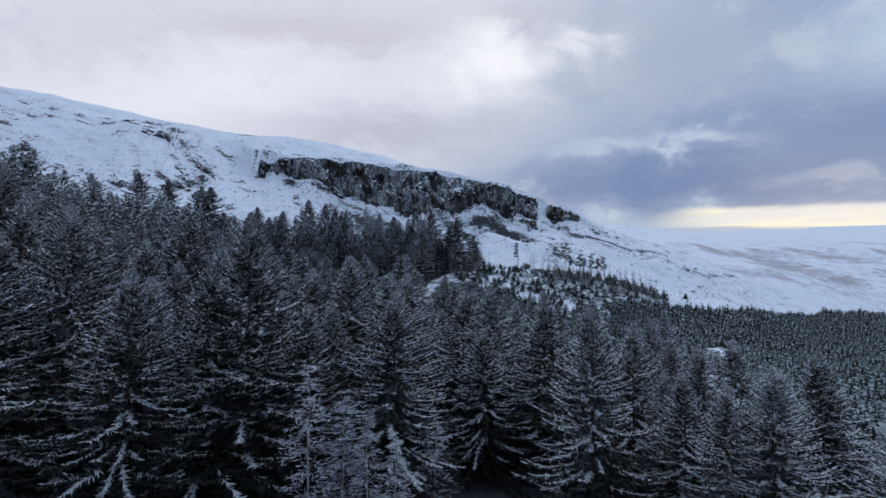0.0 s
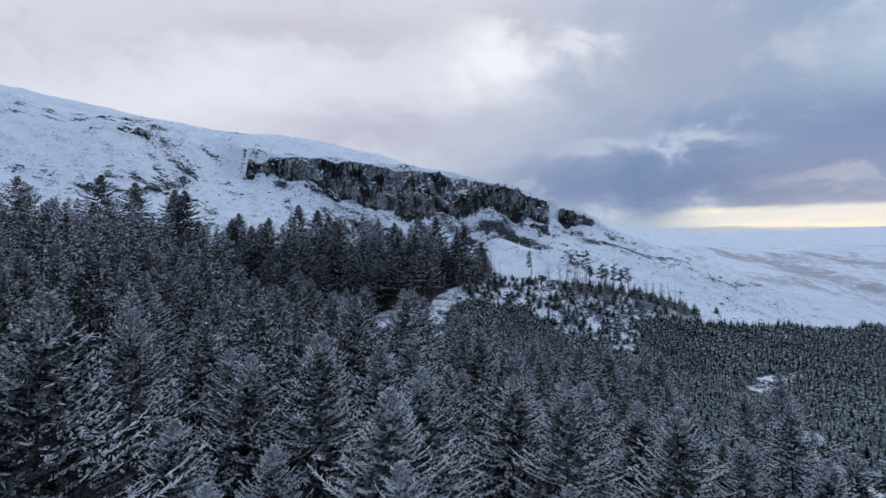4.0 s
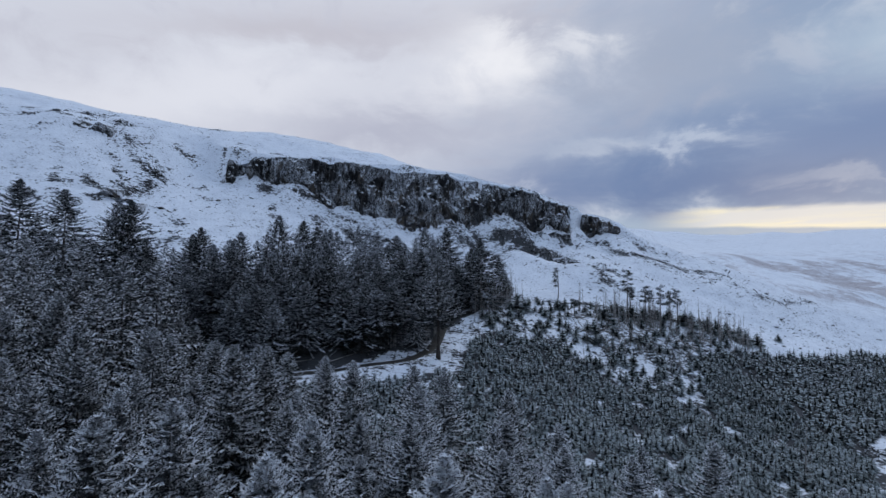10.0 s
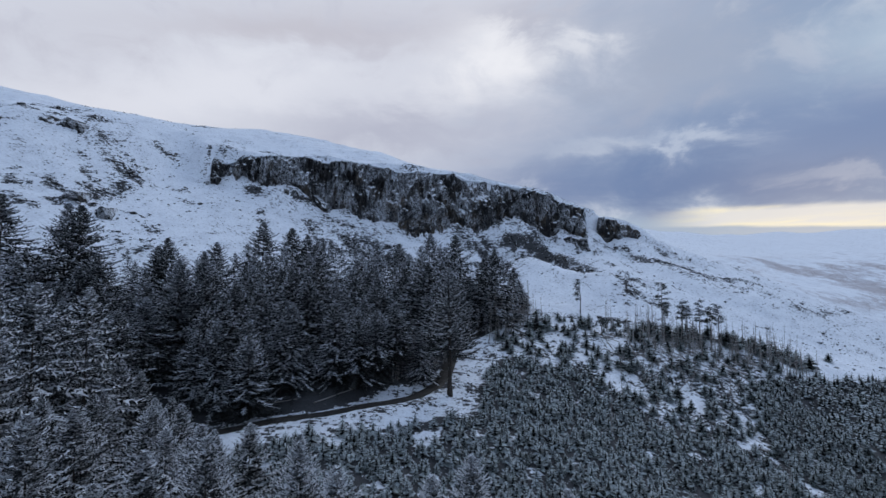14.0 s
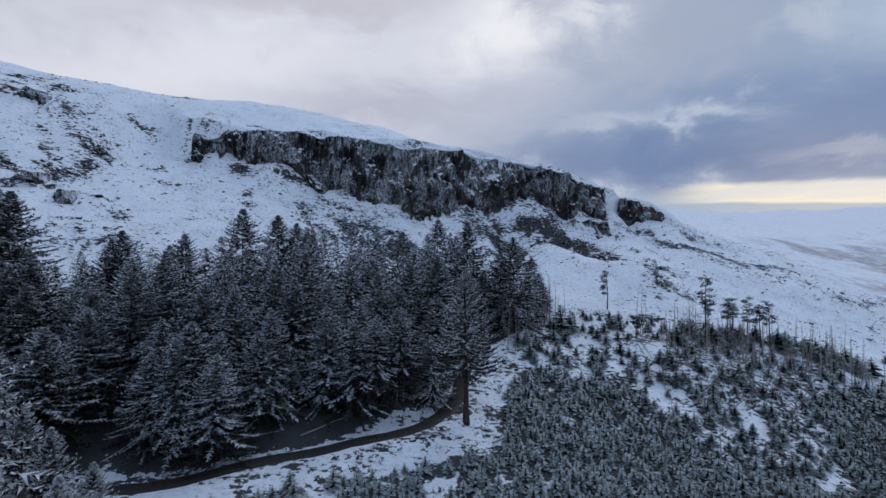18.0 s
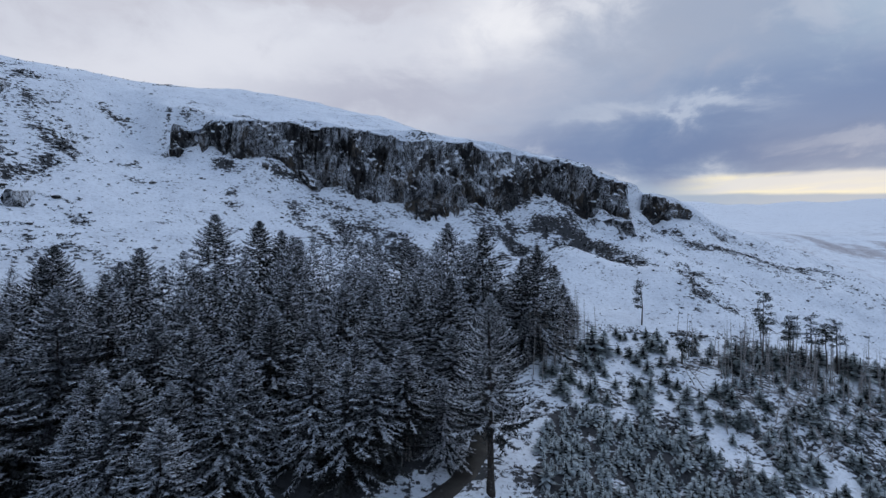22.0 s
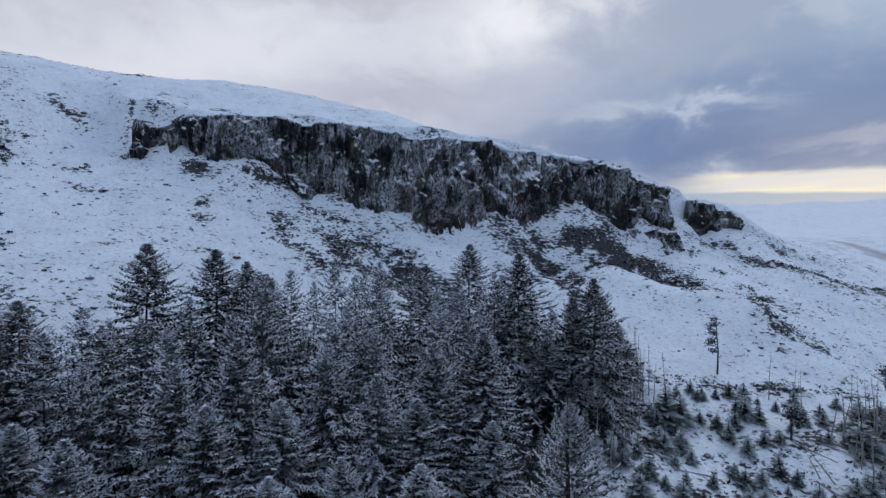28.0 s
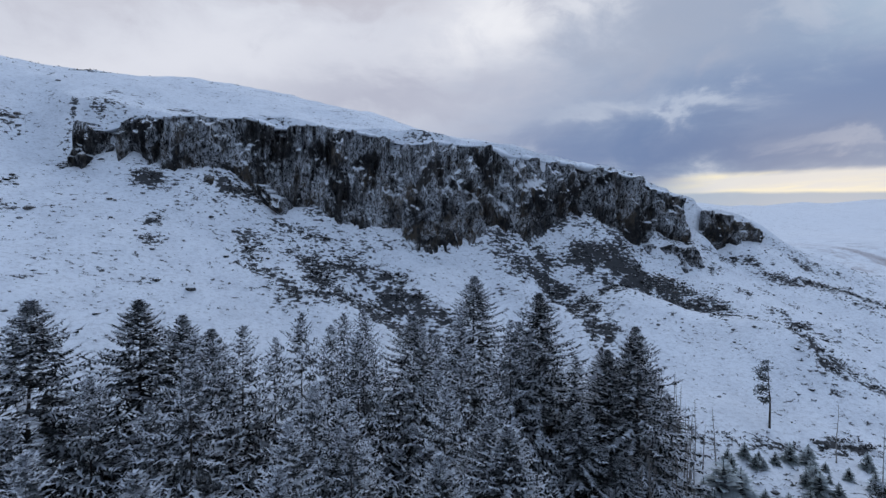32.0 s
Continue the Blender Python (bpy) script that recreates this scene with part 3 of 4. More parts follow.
scrub += 0.6 * bump(gx, gy, 40, 172, 26, 1.4, 0.1) + 0.35 * smooth(3.2, 1.8, track_gap(gx, gy)[0])
scrub *= smooth(-0.25, 0.35, waves(gx, gy, 41, 13))


# bands of heather and scree: two ends on the plan, width, strength
BANDS = [(-51, 193, -41, 186, 3.0, 0.9), (-43, 198, -33, 191, 2.5, 0.8), (-32, 200, -23, 198, 2.0, 1.3), (-23, 198, -12, 191, 2.2, 1.4), (-34, 193, -20, 192, 3.0, 0.7),
         (11, 217, 15, 208, 3.0, 2.2), (15, 208, 17, 194, 2.6, 2.4), (21, 219, 34, 218, 4.0, 1.3), (23, 205, 32, 213, 3.5, 1.0), (38, 218, 48, 210, 4.0, 1.5), (34, 216, 46, 205, 4.5, 0.9), (29, 219, 42, 208, 4.5, 0.7),
         (69, 235, 73, 233, 2.0, 1.1), (76, 227, 84, 226, 2.5, 0.9), (61, 209, 64, 206, 2.0, 1.2), (84, 226, 102, 230, 2.5, 0.5), (92, 226, 125, 229, 2.0, 0.7), (50, 196, 57, 193, 1.6, 1.2), (42, 191, 44, 190, 1.2, 1.0), (56, 188, 64, 186, 1.5, 0.9),
         (-49, 201, -24, 209, 2.2, 0.7), (-60, 203, -55, 205, 1.8, 0.9), (-76, 199, -72, 198, 1.8, 0.8), (-68, 192, -65, 186, 1.5, 0.8), (-124, 189, -104, 180, 3.0, 0.6), (-104, 180, -107, 165, 3.0, 0.7),
         (-88, 163, -84, 162, 1.2, 0.9), (-111, 203, -103, 202, 1.8, 0.8), (130, 215, 168, 234, 3.0, 0.5), (-92, 150, -72, 156, 5.0, 0.4), (20, 170, 60, 173, 1.0, 0.6), (-91, 204, -90, 213, 1.6, 0.8), (-88, 206, -83, 211, 1.2, 0.8), (-83, 208, -72, 214, 1.2, 0.7), (-72, 214, -52, 219, 1.0, 0.6), (-46, 226, -41, 224, 0.8, 1.1), (-112, 228, -104, 229, 1.0, 0.8)]
scrub += 0.3 * (np.abs(gx - 10) < 70) * (gy > 90) * (gy < 166) * smooth(-0.3, 0.5, waves(gx, gy, 44, 8))
scrub += 0.8 * smooth(0.1, 0.6, waves(gx, gy, 47, 7, 3)) * smooth(0.05, 0.5, waves(gx, gy, 50, 34, 3)) * smooth(-80, -94, gx) * smooth(-80, -50, vv) * smooth(14, 2, vv)
scrub += 0.5 * smooth(0.2, 0.6, waves(gx, gy * 1.8, 48, 6, 3)) * smooth(-0.1, 0.5, waves(gx, gy, 51, 40, 3)) * smooth(-40, -60, gx) * smooth(-85, -70, vv) * smooth(-20, -40, vv)
scrub += 0.6 * smooth(0.2, 0.6, waves(gx, gy, 49, 7, 3)) * smooth(-0.1, 0.5, waves(gx, gy, 52, 30, 3)) * smooth(40, 55, gx) * smooth(-70, -50, vv) * smooth(4, -6, vv) * smooth(150, 120, gx)
for ax, ay, bx, by, w, much in BANDS:
    scrub += much * seg(gx, gy, ax, ay, bx, by, w) * smooth(-0.7, 0.3, waves(gx, gy, 43, 5, 3))
moor = smooth(120, 200, gx) * smooth(-45, -10, vv) * smooth(130, 60, vv) + 0.4 * smooth(200, 320, gx) * smooth(500, 200, gy)
cover = np.stack((np.clip(scrub, 0, 1), np.clip(litter, 0, 1), np.clip(moor, 0, 1), np.ones_like(litter)), -1)

ground_mesh = mesh_of("ground", np.stack((gx, gy, gz), -1).reshape(-1, 3), grid_faces(len(xs), len(ys)), M_GROUND, True)
layer = ground_mesh.color_attributes.new("cover", "FLOAT_COLOR", "POINT")
layer.data.foreach_set("color", cover.astype(np.float32).ravel())
tagged(new("ground", ground_mesh), "snow-covered hillside and moor with withered grass showing through", "ground", kind="structure")

# track surface: a slab with rounded shoulders
across = np.array((-1.5, -1.15, -0.65, 0.0, 0.65, 1.15, 1.5))
lift = np.array((-0.25, 0.0, 0.03, 0.06, 0.03, 0.0, -0.25))
tan = np.gradient(track, axis=0)
tan /= np.linalg.norm(tan, axis=1)[:, None]
rows = []
for (x, y), z, (tx, ty), k in zip(track, track_z, tan, range(len(track))):
    wide = 1 + 0.05 * np.sin(k * 0.9)
    rows.append(np.stack((x - ty * across * wide, y + tx * across * wide, z + 0.02 + lift), 1))
tagged(new("road", mesh_of("road", np.concatenate(rows), grid_faces(len(across), len(track)), M_ROAD, True)),
       "narrow dark wet forest track bending between snowy verges", "road", kind="structure")


# ---- crags ----
def crag_verts(x0, x1, foot, top, line, lean=3.0, cols=2.6, seed=1, step=0.4, rows=54, taper=3.0, bulge=1.0, shoulder=None, clefts=()):
    """A rock face from foot to top along a line on the plan, broken into columns, ribs and ledges, with a lip behind."""
    n = int((x1 - x0) / step) + 1
    xx = np.linspace(x0, x1, n)
    hh = np.concatenate((np.linspace(0, 1, rows), np.ones(4)))
    behind = np.concatenate((np.zeros(rows), (0.5, 1.4, 3.0, 5.5)))
    zf, zt, yl = foot(xx), top(xx), line(xx)
    r = np.random.RandomState(seed)
    edges = np.cumsum(np.concatenate(([x0 - 4], r.uniform(0.45, 1.6, int((x1 - x0) / cols) * 2 + 20) * cols)))
    out_by = r.uniform(-1, 1, len(edges))
    cut = r.uniform(0.5, 2.2, len(edges))
    low_cut = r.uniform(-1.0, 0.4, len(edges))
    big = np.sin(xx / 7.3 + seed) * 1.5 + np.sin(xx / 3.7 + 2 * seed) * 0.6
    jut = r.uniform(-1, 1, (len(edges), 40))
    phase = r.uniform(0, 3, len(edges))
    broken = shoulder(xx) if shoulder else np.full(n, 0.35)
    for at, half, deep in clefts:
        big = big - deep * np.exp(-((xx - at) / half) ** 2)
    ends = smooth(0, taper, xx - x0) * smooth(0, taper, x1 - xx)
    verts = np.empty((len(hh), n, 3))
    for j, (h, b) in enumerate(zip(hh, behind)):
        z = zf + (zt - zf) * h
        sx = xx + 0.9 * np.sin(z / 9 + xx / 11) + 0.35 * np.sin(z / 2.3 + xx / 3)
        k = np.clip(np.searchsorted(edges, sx) - 1, 0, len(edges) - 2)
        w = (sx - edges[k]) / (edges[k + 1] - edges[k])
        column = out_by[k] * 1.3 + (1 - (2 * w - 1) ** 8) * 1.3
        # columns broken off above a ledge, and aprons of fallen blocks at their feet
        ledge = smooth(cut[k] - 0.03, cut[k] + 0.03, h) * (1.2 + 0.8 * out_by[k])
        apron = smooth(low_cut[k] + 0.05, low_cut[k] - 0.05, h) * (1.3 + 0.6 * out_by[k])
        rib = np.array([noise.fractal((x * 0.8, q * 0.10, seed), 0.9, 2.1, 4) for x, q in zip(xx, z)])
        bulk = np.array([noise.fractal((x * 0.14, q * 0.05, seed + 4.0), 0.8, 2.0, 3) for x, q in zip(xx, z)])
        chip = np.array([noise.fractal((x * 1.3, q * 0.5, seed + 9.0), 0.9, 2.1, 4) for x, q in zip(xx, z)])
        block = jut[k, np.clip(((z + phase[k] + 0.8 * chip) / 3.1).astype(int), 0, 39)]
        low = smooth(0.86, 0.5, h + 0.15 * bulk)
        slump = smooth(0.80, 0.34, h + 0.12 * bulk) * 3.3 * broken + block * low * (0.12 + 0.4 * broken)
        sunk = 0.12 + 0.88 * smooth(0.2, 0.5, h)
        column, rib, bulk = column * sunk, rib * sunk, bulk * sunk
        out = slump + (1 - h) * lean + big * (1 - 0.5 * h) * sunk + column - ledge + apron + 1.9 * rib + 0.75 * chip + 6.0 * bulk
        out = out * bulge * (0.25 + 0.75 * ends)
        verts[j, :, 0] = xx + 0.23 * out + 0.2 * chip
        verts[j, :, 1] = yl - 0.97 * out + b
        verts[j, :, 2] = z + 0.3 * chip * (1 if h < 1 else 0.5) + 0.12 * b
        verts[j, :, 2] -= (1 - ends) * (zt - zf) * h * 0.65
    return verts


def rock_mesh(name, v):
    """A rock face that knows how far up the face each corner stands."""
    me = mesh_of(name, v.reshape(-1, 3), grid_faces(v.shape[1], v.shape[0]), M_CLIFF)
    h = np.clip(np.arange(v.shape[0]) / (v.shape[0] - 5), 0, 1).astype(np.float32)
    layer = me.attributes.new("rise", "FLOAT", "POINT")
    layer.data.foreach_set("value", np.repeat(h, v.shape[1]))
    return me


def crag_mesh(name, *args, **sets):
    return rock_mesh(name, crag_verts(*args, **sets))


def back_turn(x):
    return np.where(x > 56, ((x - 56) / 8.0) ** 2 * 6.0, 0.0) + np.where(x < -88, ((x + 88) / 5.0) ** 2 * 4.0, 0.0)


def main_line(x):
    return face_line(x) + rim(x) + back_turn(x) - 0.6


def main_top(x):
    sag = 1.1 + 1.0 * np.sin(x / 4.6) + 0.9 * np.sin(x / 2.1 + 1) * np.sin(x / 11)
    return lookup(HIGH, x, face_line(x) + rim(x) + 2.5) - 0.7 - 2.0 * smooth(-45, -10, x) - np.maximum(sag, 0) * smooth(20, -40, x) - 4.0 * smooth(-80, -86, x) - 2.5 * np.exp(-((x + 82) / 1.6) ** 2)


def main_foot(x):
    return np.interp(x, (-98, -85, -74, -58, -54, -38, -24, -8, 4, 9, 14, 30, 38, 50, 66), (58, 57, 55, 56, 48, 45.5, 45, 44.5, 42, 45, 46, 45, 41, 40, 39)) - 7.0


def main_broken(x):
    """Where the face is slumped and broken below its upper columns."""
    return np.clip(0.15 + bump(x, 0, -26, 0, 22, 9) + 0.8 * bump(x, 0, 6, 0, 10, 9) + 0.25 * bump(x, 0, 51, 0, 8, 9) + 0.5 * bump(x, 0, -66, 0, 12, 9), 0, 1.1)


CLEFTS = [(-83, 1.0, 3.0), (-60, 1.2, 2.0), (-36, 1.1, 3.6), (-21, 0.9, 2.2), (-4, 1.0, 2.6), (15, 1.3, 3.4), (24, 0.8, 2.0), (40, 1.0, 2.4)]
escarpment = tagged(new("escarpment"), "long dark basalt cliff streaked with snow below the plateau rim", "cliff")
whole_face = crag_verts(-91, 62, main_foot, main_top, main_line, seed=3, taper=3.0, step=0.34, rows=72, shoulder=main_broken, clefts=CLEFTS)
count = whole_face.shape[1]
for a, b, words in ((0.0, 0.06, "detached snowy end buttress"), (0.06, 0.26, "low rimed buttress above a snow bay"), (0.26, 0.40, "tall brown-stained buttress"),
                    (0.40, 0.56, "broken buttress with a snow-covered shelf"), (0.56, 0.68, "dark columnar face"), (0.68, 0.85, "even columnar face under a snow lip"),
                    (0.85, 1.0, "rounded end buttress of dark rock")):
    i, j = int(a * (count - 1)), int(b * (count - 1)) + 1
    piece = whole_face[:, i:j]
    part("buttress", rock_mesh("buttress", piece), escarpment, words)


# wind-packed snow along the rim
rim_row = whole_face[71]
swell = 0.55 + 0.3 * np.sin(rim_row[:, 0] / 3.1) + 0.2 * np.sin(rim_row[:, 0] / 1.3)
swell = np.clip(swell, 0.15, 1.0) * (0.45 + 0.55 * smooth(-30, 20, rim_row[:, 0]))
flow = rim_row.copy()
for axis in (1, 2):
    flow[:, axis] = np.convolve(np.pad(rim_row[:, axis], 9, mode="edge"), np.ones(19) / 19, "valid")
band = [flow + np.column_stack((0 * swell, dy * swell + off, dz * swell)) for dy, dz, off in ((-0.2, -1.0, 0.1), (-0.75, -0.45, 0), (-0.8, 0.15, 0), (-0.3, 0.65, 0), (0.5, 1.6, 0.5), (0.8, 2.1, 2.0), (0.8, 1.6, 4.5))]
part("snow_cornice", mesh_of("snow_cornice", np.concatenate(band), grid_faces(len(flow), len(band)), M_SNOW, True), escarpment, "smooth white snow lip")


def crag(label, x0, x1, v, drop, height, seed, lean=1.5, wave=1.0, tops=None):
    """A smaller outcrop of the same rock on the slope."""
    def line(x):
        return face_line(x) + v + wave * np.sin(x / 3.0 + seed)

    def foot(x):
        return ground(x, line(x) - lean) - drop

    def top(x):
        u = (x - x0) / (x1 - x0)
        if tops:
            return tops[0] + (tops[1] - tops[0]) * u + 0.5 * np.sin(x * 1.1 + seed) - 2.5 * np.abs(2 * u - 1) ** 6
        return ground(x, line(x) + 1.0) + height * (0.35 + 0.65 * np.sin(np.pi * np.clip(u, 0, 1)) ** 0.6) * (0.85 + 0.15 * np.sin(x * 1.3 + seed))

    return tagged(new("rock_outcrop", crag_mesh("rock_outcrop", x0, x1, foot, top, line, lean, 1.7, seed, 0.35, 26, 2.5, 0.8)),
                  label, "rock outcrop", "crags on the slope")


crag("small basalt crag beside the snowy gully", 63, 91, -0.5, 2.0, 2.6, 5, 1.5, 1.0, (50.8, 40.6))
crag("low ledge of dark rock under the cliff's end", 35, 56, -9.5, 3.0, 3.6, 6, 2.2, 0.6, (39.4, 38.8))
crag("blocky snow-dusted rock step under the cliff", -21, -8.5, -9.5, 3.0, 3.8, 7, 1.8, 0.6, (44.6, 43.2))
crag("broken rock band below the cliff foot", -62, -46, -5.5, 2.0, 2.4, 8)
crag("low flat crag on the snow slope", -110, -104, -36.5, 1.0, 1.1, 11)
crag("short crag on the open snow slope", -101, -96, -38.5, 1.0, 2.4, 12)
crag("low rock band on the upper slope", -138, -124, -8.0, 1.0, 1.4, 13)


# ---- trees ----
def frond(s, r, at, length, teeth, breadth, slot=0, least=0.18):
    """A branch: tousled sprays of needles along its outer part, and needles hanging under it, coloured dark for shade.
    """
    q = 0.28 + 0.74 * (np.arange(teeth) + r.uniform(-0.3, 0.3, teeth)) / max(teeth - 1, 1)
    for i in range(teeth):
        a, b = at(q[i]), at(q[i] + 0.08)
        along = b - a
        along /= np.linalg.norm(along) + 1e-9
        side = np.cross(along, (0, 0, 1.0))
        w = length * breadth * max(1.1 - q[i], 0.05) ** 0.4 + least
        for sgn in (-1, 1):
            d = along * r.uniform(0.2, 1.1) + side * sgn * r.uniform(0.25, 1.0) + np.array((0, 0, r.uniform(-0.45, 0.40)))
            d /= np.linalg.norm(d)
            ln = w * r.uniform(0.6, 1.5)
            flat_way = np.cross(d, (0, 0, 1.0))
            flat_way /= np.linalg.norm(flat_way) + 1e-9
            roll = r.normal(0, 0.5)
            wide = (flat_way * np.cos(roll) + np.cross(flat_way, d) * np.sin(roll)) * (0.19 * least + 0.12 * ln)
            start = a - d * 0.1 * ln
            s.add((start - wide, start + wide, a + d * ln), ((0, 1, 2, 2),), slot)
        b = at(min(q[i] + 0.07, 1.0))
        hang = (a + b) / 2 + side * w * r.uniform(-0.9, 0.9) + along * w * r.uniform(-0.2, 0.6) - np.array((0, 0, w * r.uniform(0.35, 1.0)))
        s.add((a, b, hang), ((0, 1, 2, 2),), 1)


def spruce_shape(seed, tall, wide, bare, whorls, per, teeth, droop=1.0, open_=0.04, breadth=0.2, core=0.50, skirt=8, shaded_below=0.0, least=0.18):
    """A spruce crown: whorls of branches in shelves, one above another, round a middle coloured dark for shade."""
    r = np.random.RandomState(seed)
    s = Soup()
    for i in range(whorls):
        u = (i + r.uniform(-0.2, 0.2)) / whorls
        u = 1 - (1 - min(max(u, 0.0), 0.99)) ** 1.5
        h = tall * (bare + (1 - bare) * u)
        reach = wide * (1 - u) ** 0.93 * (0.72 + 0.28 * min(1, u * 4 + 0.2)) * r.uniform(0.86, 1.14) + 0.22 * (1 - 0.7 * u)
        turn0 = r.uniform(0, 6.28)
        for k in range(skirt if u < 0.93 else 0):  # short branches that fill the middle, in needles darkened for shade
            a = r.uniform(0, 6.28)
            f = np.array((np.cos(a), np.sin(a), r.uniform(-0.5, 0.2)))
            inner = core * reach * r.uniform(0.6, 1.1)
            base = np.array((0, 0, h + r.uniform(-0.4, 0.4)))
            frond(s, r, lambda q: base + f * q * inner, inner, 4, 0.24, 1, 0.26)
        n_here = per + 1 if u > 0.6 else per
        for k in range(n_here):
            if r.rand() < open_:
                continue
            a = turn0 + 6.283 * k / n_here + r.uniform(-0.3, 0.3)
            length = reach * r.uniform(0.78, 1.2)
            rise = -0.18 * droop * (1 - u) + 0.50 * smooth(0.25, 0.95, u) + r.uniform(-0.2, 0.2)
            sag = 0.42 * droop * (1 - 0.6 * u)
            f = np.array((np.cos(a), np.sin(a), 0))
            bow = np.array((-f[1], f[0], 0)) * r.uniform(-0.16, 0.16)
            hh = h + r.uniform(-0.5, 0.5) * min(1.0, 2.2 * (1 - u) + 0.1)

            def at(q):
                return (f * q + bow * q * q) * length + np.array((0, 0, hh + length * (rise * q - sag * q * q + 0.30 * q ** 3)))

            n = max(3, int(round(teeth * (0.4 + 0.6 * length / (wide + 0.2)))))
            # lower whorls take the dark slot: little rime, plus shade painted by colour
            frond(s, r, at, length, n, breadth, int(u + r.uniform(-0.18, 0.18) < shaded_below), least)
    for k in range(4):
        a = k * 1.57 + 0.4
        s.blade(np.array((0, 0, tall * 0.925)), np.array((0.12 * np.cos(a), 0.12 * np.sin(a), 0.97)), tall * 0.085, 0.09, 0.0, 0.9)
    return s.arrays()


def trunk_shape(tall, thick, seed, stubs=0, bend=0.25, rings=9, sides=7):
    r = np.random.RandomState(seed)
    s = Soup()
    hs = np.linspace(-0.6, tall, rings)
    off = np.cumsum(r.uniform(-bend, bend, (rings, 2)), 0) * 0.3
    off -= off[1]
    pts = np.column_stack((off, hs))
    s.tube(pts, thick * (1 - 0.93 * np.clip(hs / tall, 0, 1)) + np.where(hs < 0.3, thick * 0.35, 0), sides)
    for k in range(stubs):
        h = tall * r.uniform(0.12, 0.95)
        p = np.array((np.interp(h, hs, pts[:, 0]), np.interp(h, hs, pts[:, 1]), h))
        a, ln = r.uniform(0, 6.28), r.uniform(0.3, 1.5) * (1.15 - h / tall)
        q = p + np.array((np.cos(a) * ln, np.sin(a) * ln, r.uniform(-0.35, 0.3) * ln))
        s.tube((p, (p + q) / 2 + (0, 0, 0.05), q), (0.04, 0.03, 0.012), 3)
    return s.arrays()


def flat(arrays, name, mat, shade=False):
    if len(arrays) > 2 and arrays[2].max() > 0:
        return mesh_of(name, arrays[0], arrays[1], mat, shade, arrays[2], M_INNER_SHADE)
    return mesh_of(name, arrays[0], arrays[1], mat, shade)


def tree_kind(name, crown, trunk, label, category, group, crown_mat, trunk_mat):
    """A first tree of its kind."""
    top = tagged(new(name), label, category, group)
    part("trunk", flat(trunk, "trunk", trunk_mat, True), top)
    part("crown", flat(crown, "crown", crown_mat), top)
    return top


def placed(x, y, turn, a, h, sink=0.0):
    return pose(float(x), float(y), float(land(x, y)) - sink, 0, 0, float(turn)) @ Matrix.Diagonal((float(a), float(a), float(h), 1))


class Grove:
    """Hands out a first tree of each shape, and then copies."""

    def __init__(self, kinds):
        self.kinds, self.used = kinds, [False] * len(kinds)

    def plant(self, k, m):
        if self.used[k]:
            first = self.kinds[k].scale
            return copy_thing(self.kinds[k], m @ Matrix.Diagonal((1 / first[0], 1 / first[1], 1 / first[2], 1)))
        self.used[k] = True
        self.kinds[k].matrix_basis = m
        return self.kinds[k]


def scatter(x0, x1, y0, y1, gap, seed, keep):
    """Places on a shaken grid."""
    r = np.random.RandomState(seed)
    px, py = np.meshgrid(np.arange(x0, x1, gap), np.arange(y0, y1, gap))
    px = px.ravel() + r.uniform(-0.42, 0.42, px.size) * gap
    py = py.ravel() + r.uniform(-0.42, 0.42, py.size) * gap
    ok = keep(px, py)
    return px[ok], py[ok]


def seen(x, y, margin=6.0):
    """Within the wedge of land that the flight looks over."""
    return (np.abs(x) < (y + 27) * 1.02 + margin) & (y > -20)


TALL = 18.0
firs, fines, closest, lows = [], [], [], []
LABEL = ("spruce_tree", "tall dark spruce with rime on its drooping branches", "spruce tree", "spruces of the plantation")
for k in range(6):
    wide, bare = (6.2, 5.8, 6.5, 5.9, 5.4, 5.3)[k], (0.05, 0.09, 0.04, 0.10, 0.22, 0.28)[k]
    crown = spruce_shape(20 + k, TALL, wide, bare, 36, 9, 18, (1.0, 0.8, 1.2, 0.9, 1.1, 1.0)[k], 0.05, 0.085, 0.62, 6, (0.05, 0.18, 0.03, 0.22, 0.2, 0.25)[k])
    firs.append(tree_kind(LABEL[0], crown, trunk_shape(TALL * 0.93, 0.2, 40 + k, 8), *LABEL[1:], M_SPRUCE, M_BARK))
for k in range(4):
    crown = spruce_shape(50 + k, TALL, (6.5, 5.9, 6.7, 5.8)[k], 0.06, 35, 9, 17, (0.9, 0.7, 1.0, 0.8)[k], 0.05, 0.095, 0.62, 6, 0.12)
    fines.append(tree_kind(LABEL[0], crown, trunk_shape(TALL * 0.93, 0.2, 46 + k, 4), *LABEL[1:], M_RIMED, M_BARK))
for k in range(3):
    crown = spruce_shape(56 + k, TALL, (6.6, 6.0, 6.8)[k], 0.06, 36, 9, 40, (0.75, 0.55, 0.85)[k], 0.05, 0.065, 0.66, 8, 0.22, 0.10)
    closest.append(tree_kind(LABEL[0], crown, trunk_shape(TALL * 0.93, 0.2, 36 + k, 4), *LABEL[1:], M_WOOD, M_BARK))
for k in range(5):
    lows.append(spruce_shape(60 + k, TALL, 5.9, 0.25, 21, 7, 11, 1.0, 0.04, 0.14, 0.5, 4, 0.0))
grove, near_grove, first_grove = Grove(firs), Grove(fines), Grove(closest)
rnd = np.random.RandomState(9)


def stand_height(x, y):
    """Crowns of the stand end at about one level above the slope."""
    return np.clip(np.interp(x, (-75, -56, -46, -36, -25, -8, 0, 8), (25.5, 25.5, 28.5, 31.3, 31.8, 30.6, 28.0, 24.0)) - land(x, y), 11.5, 22)


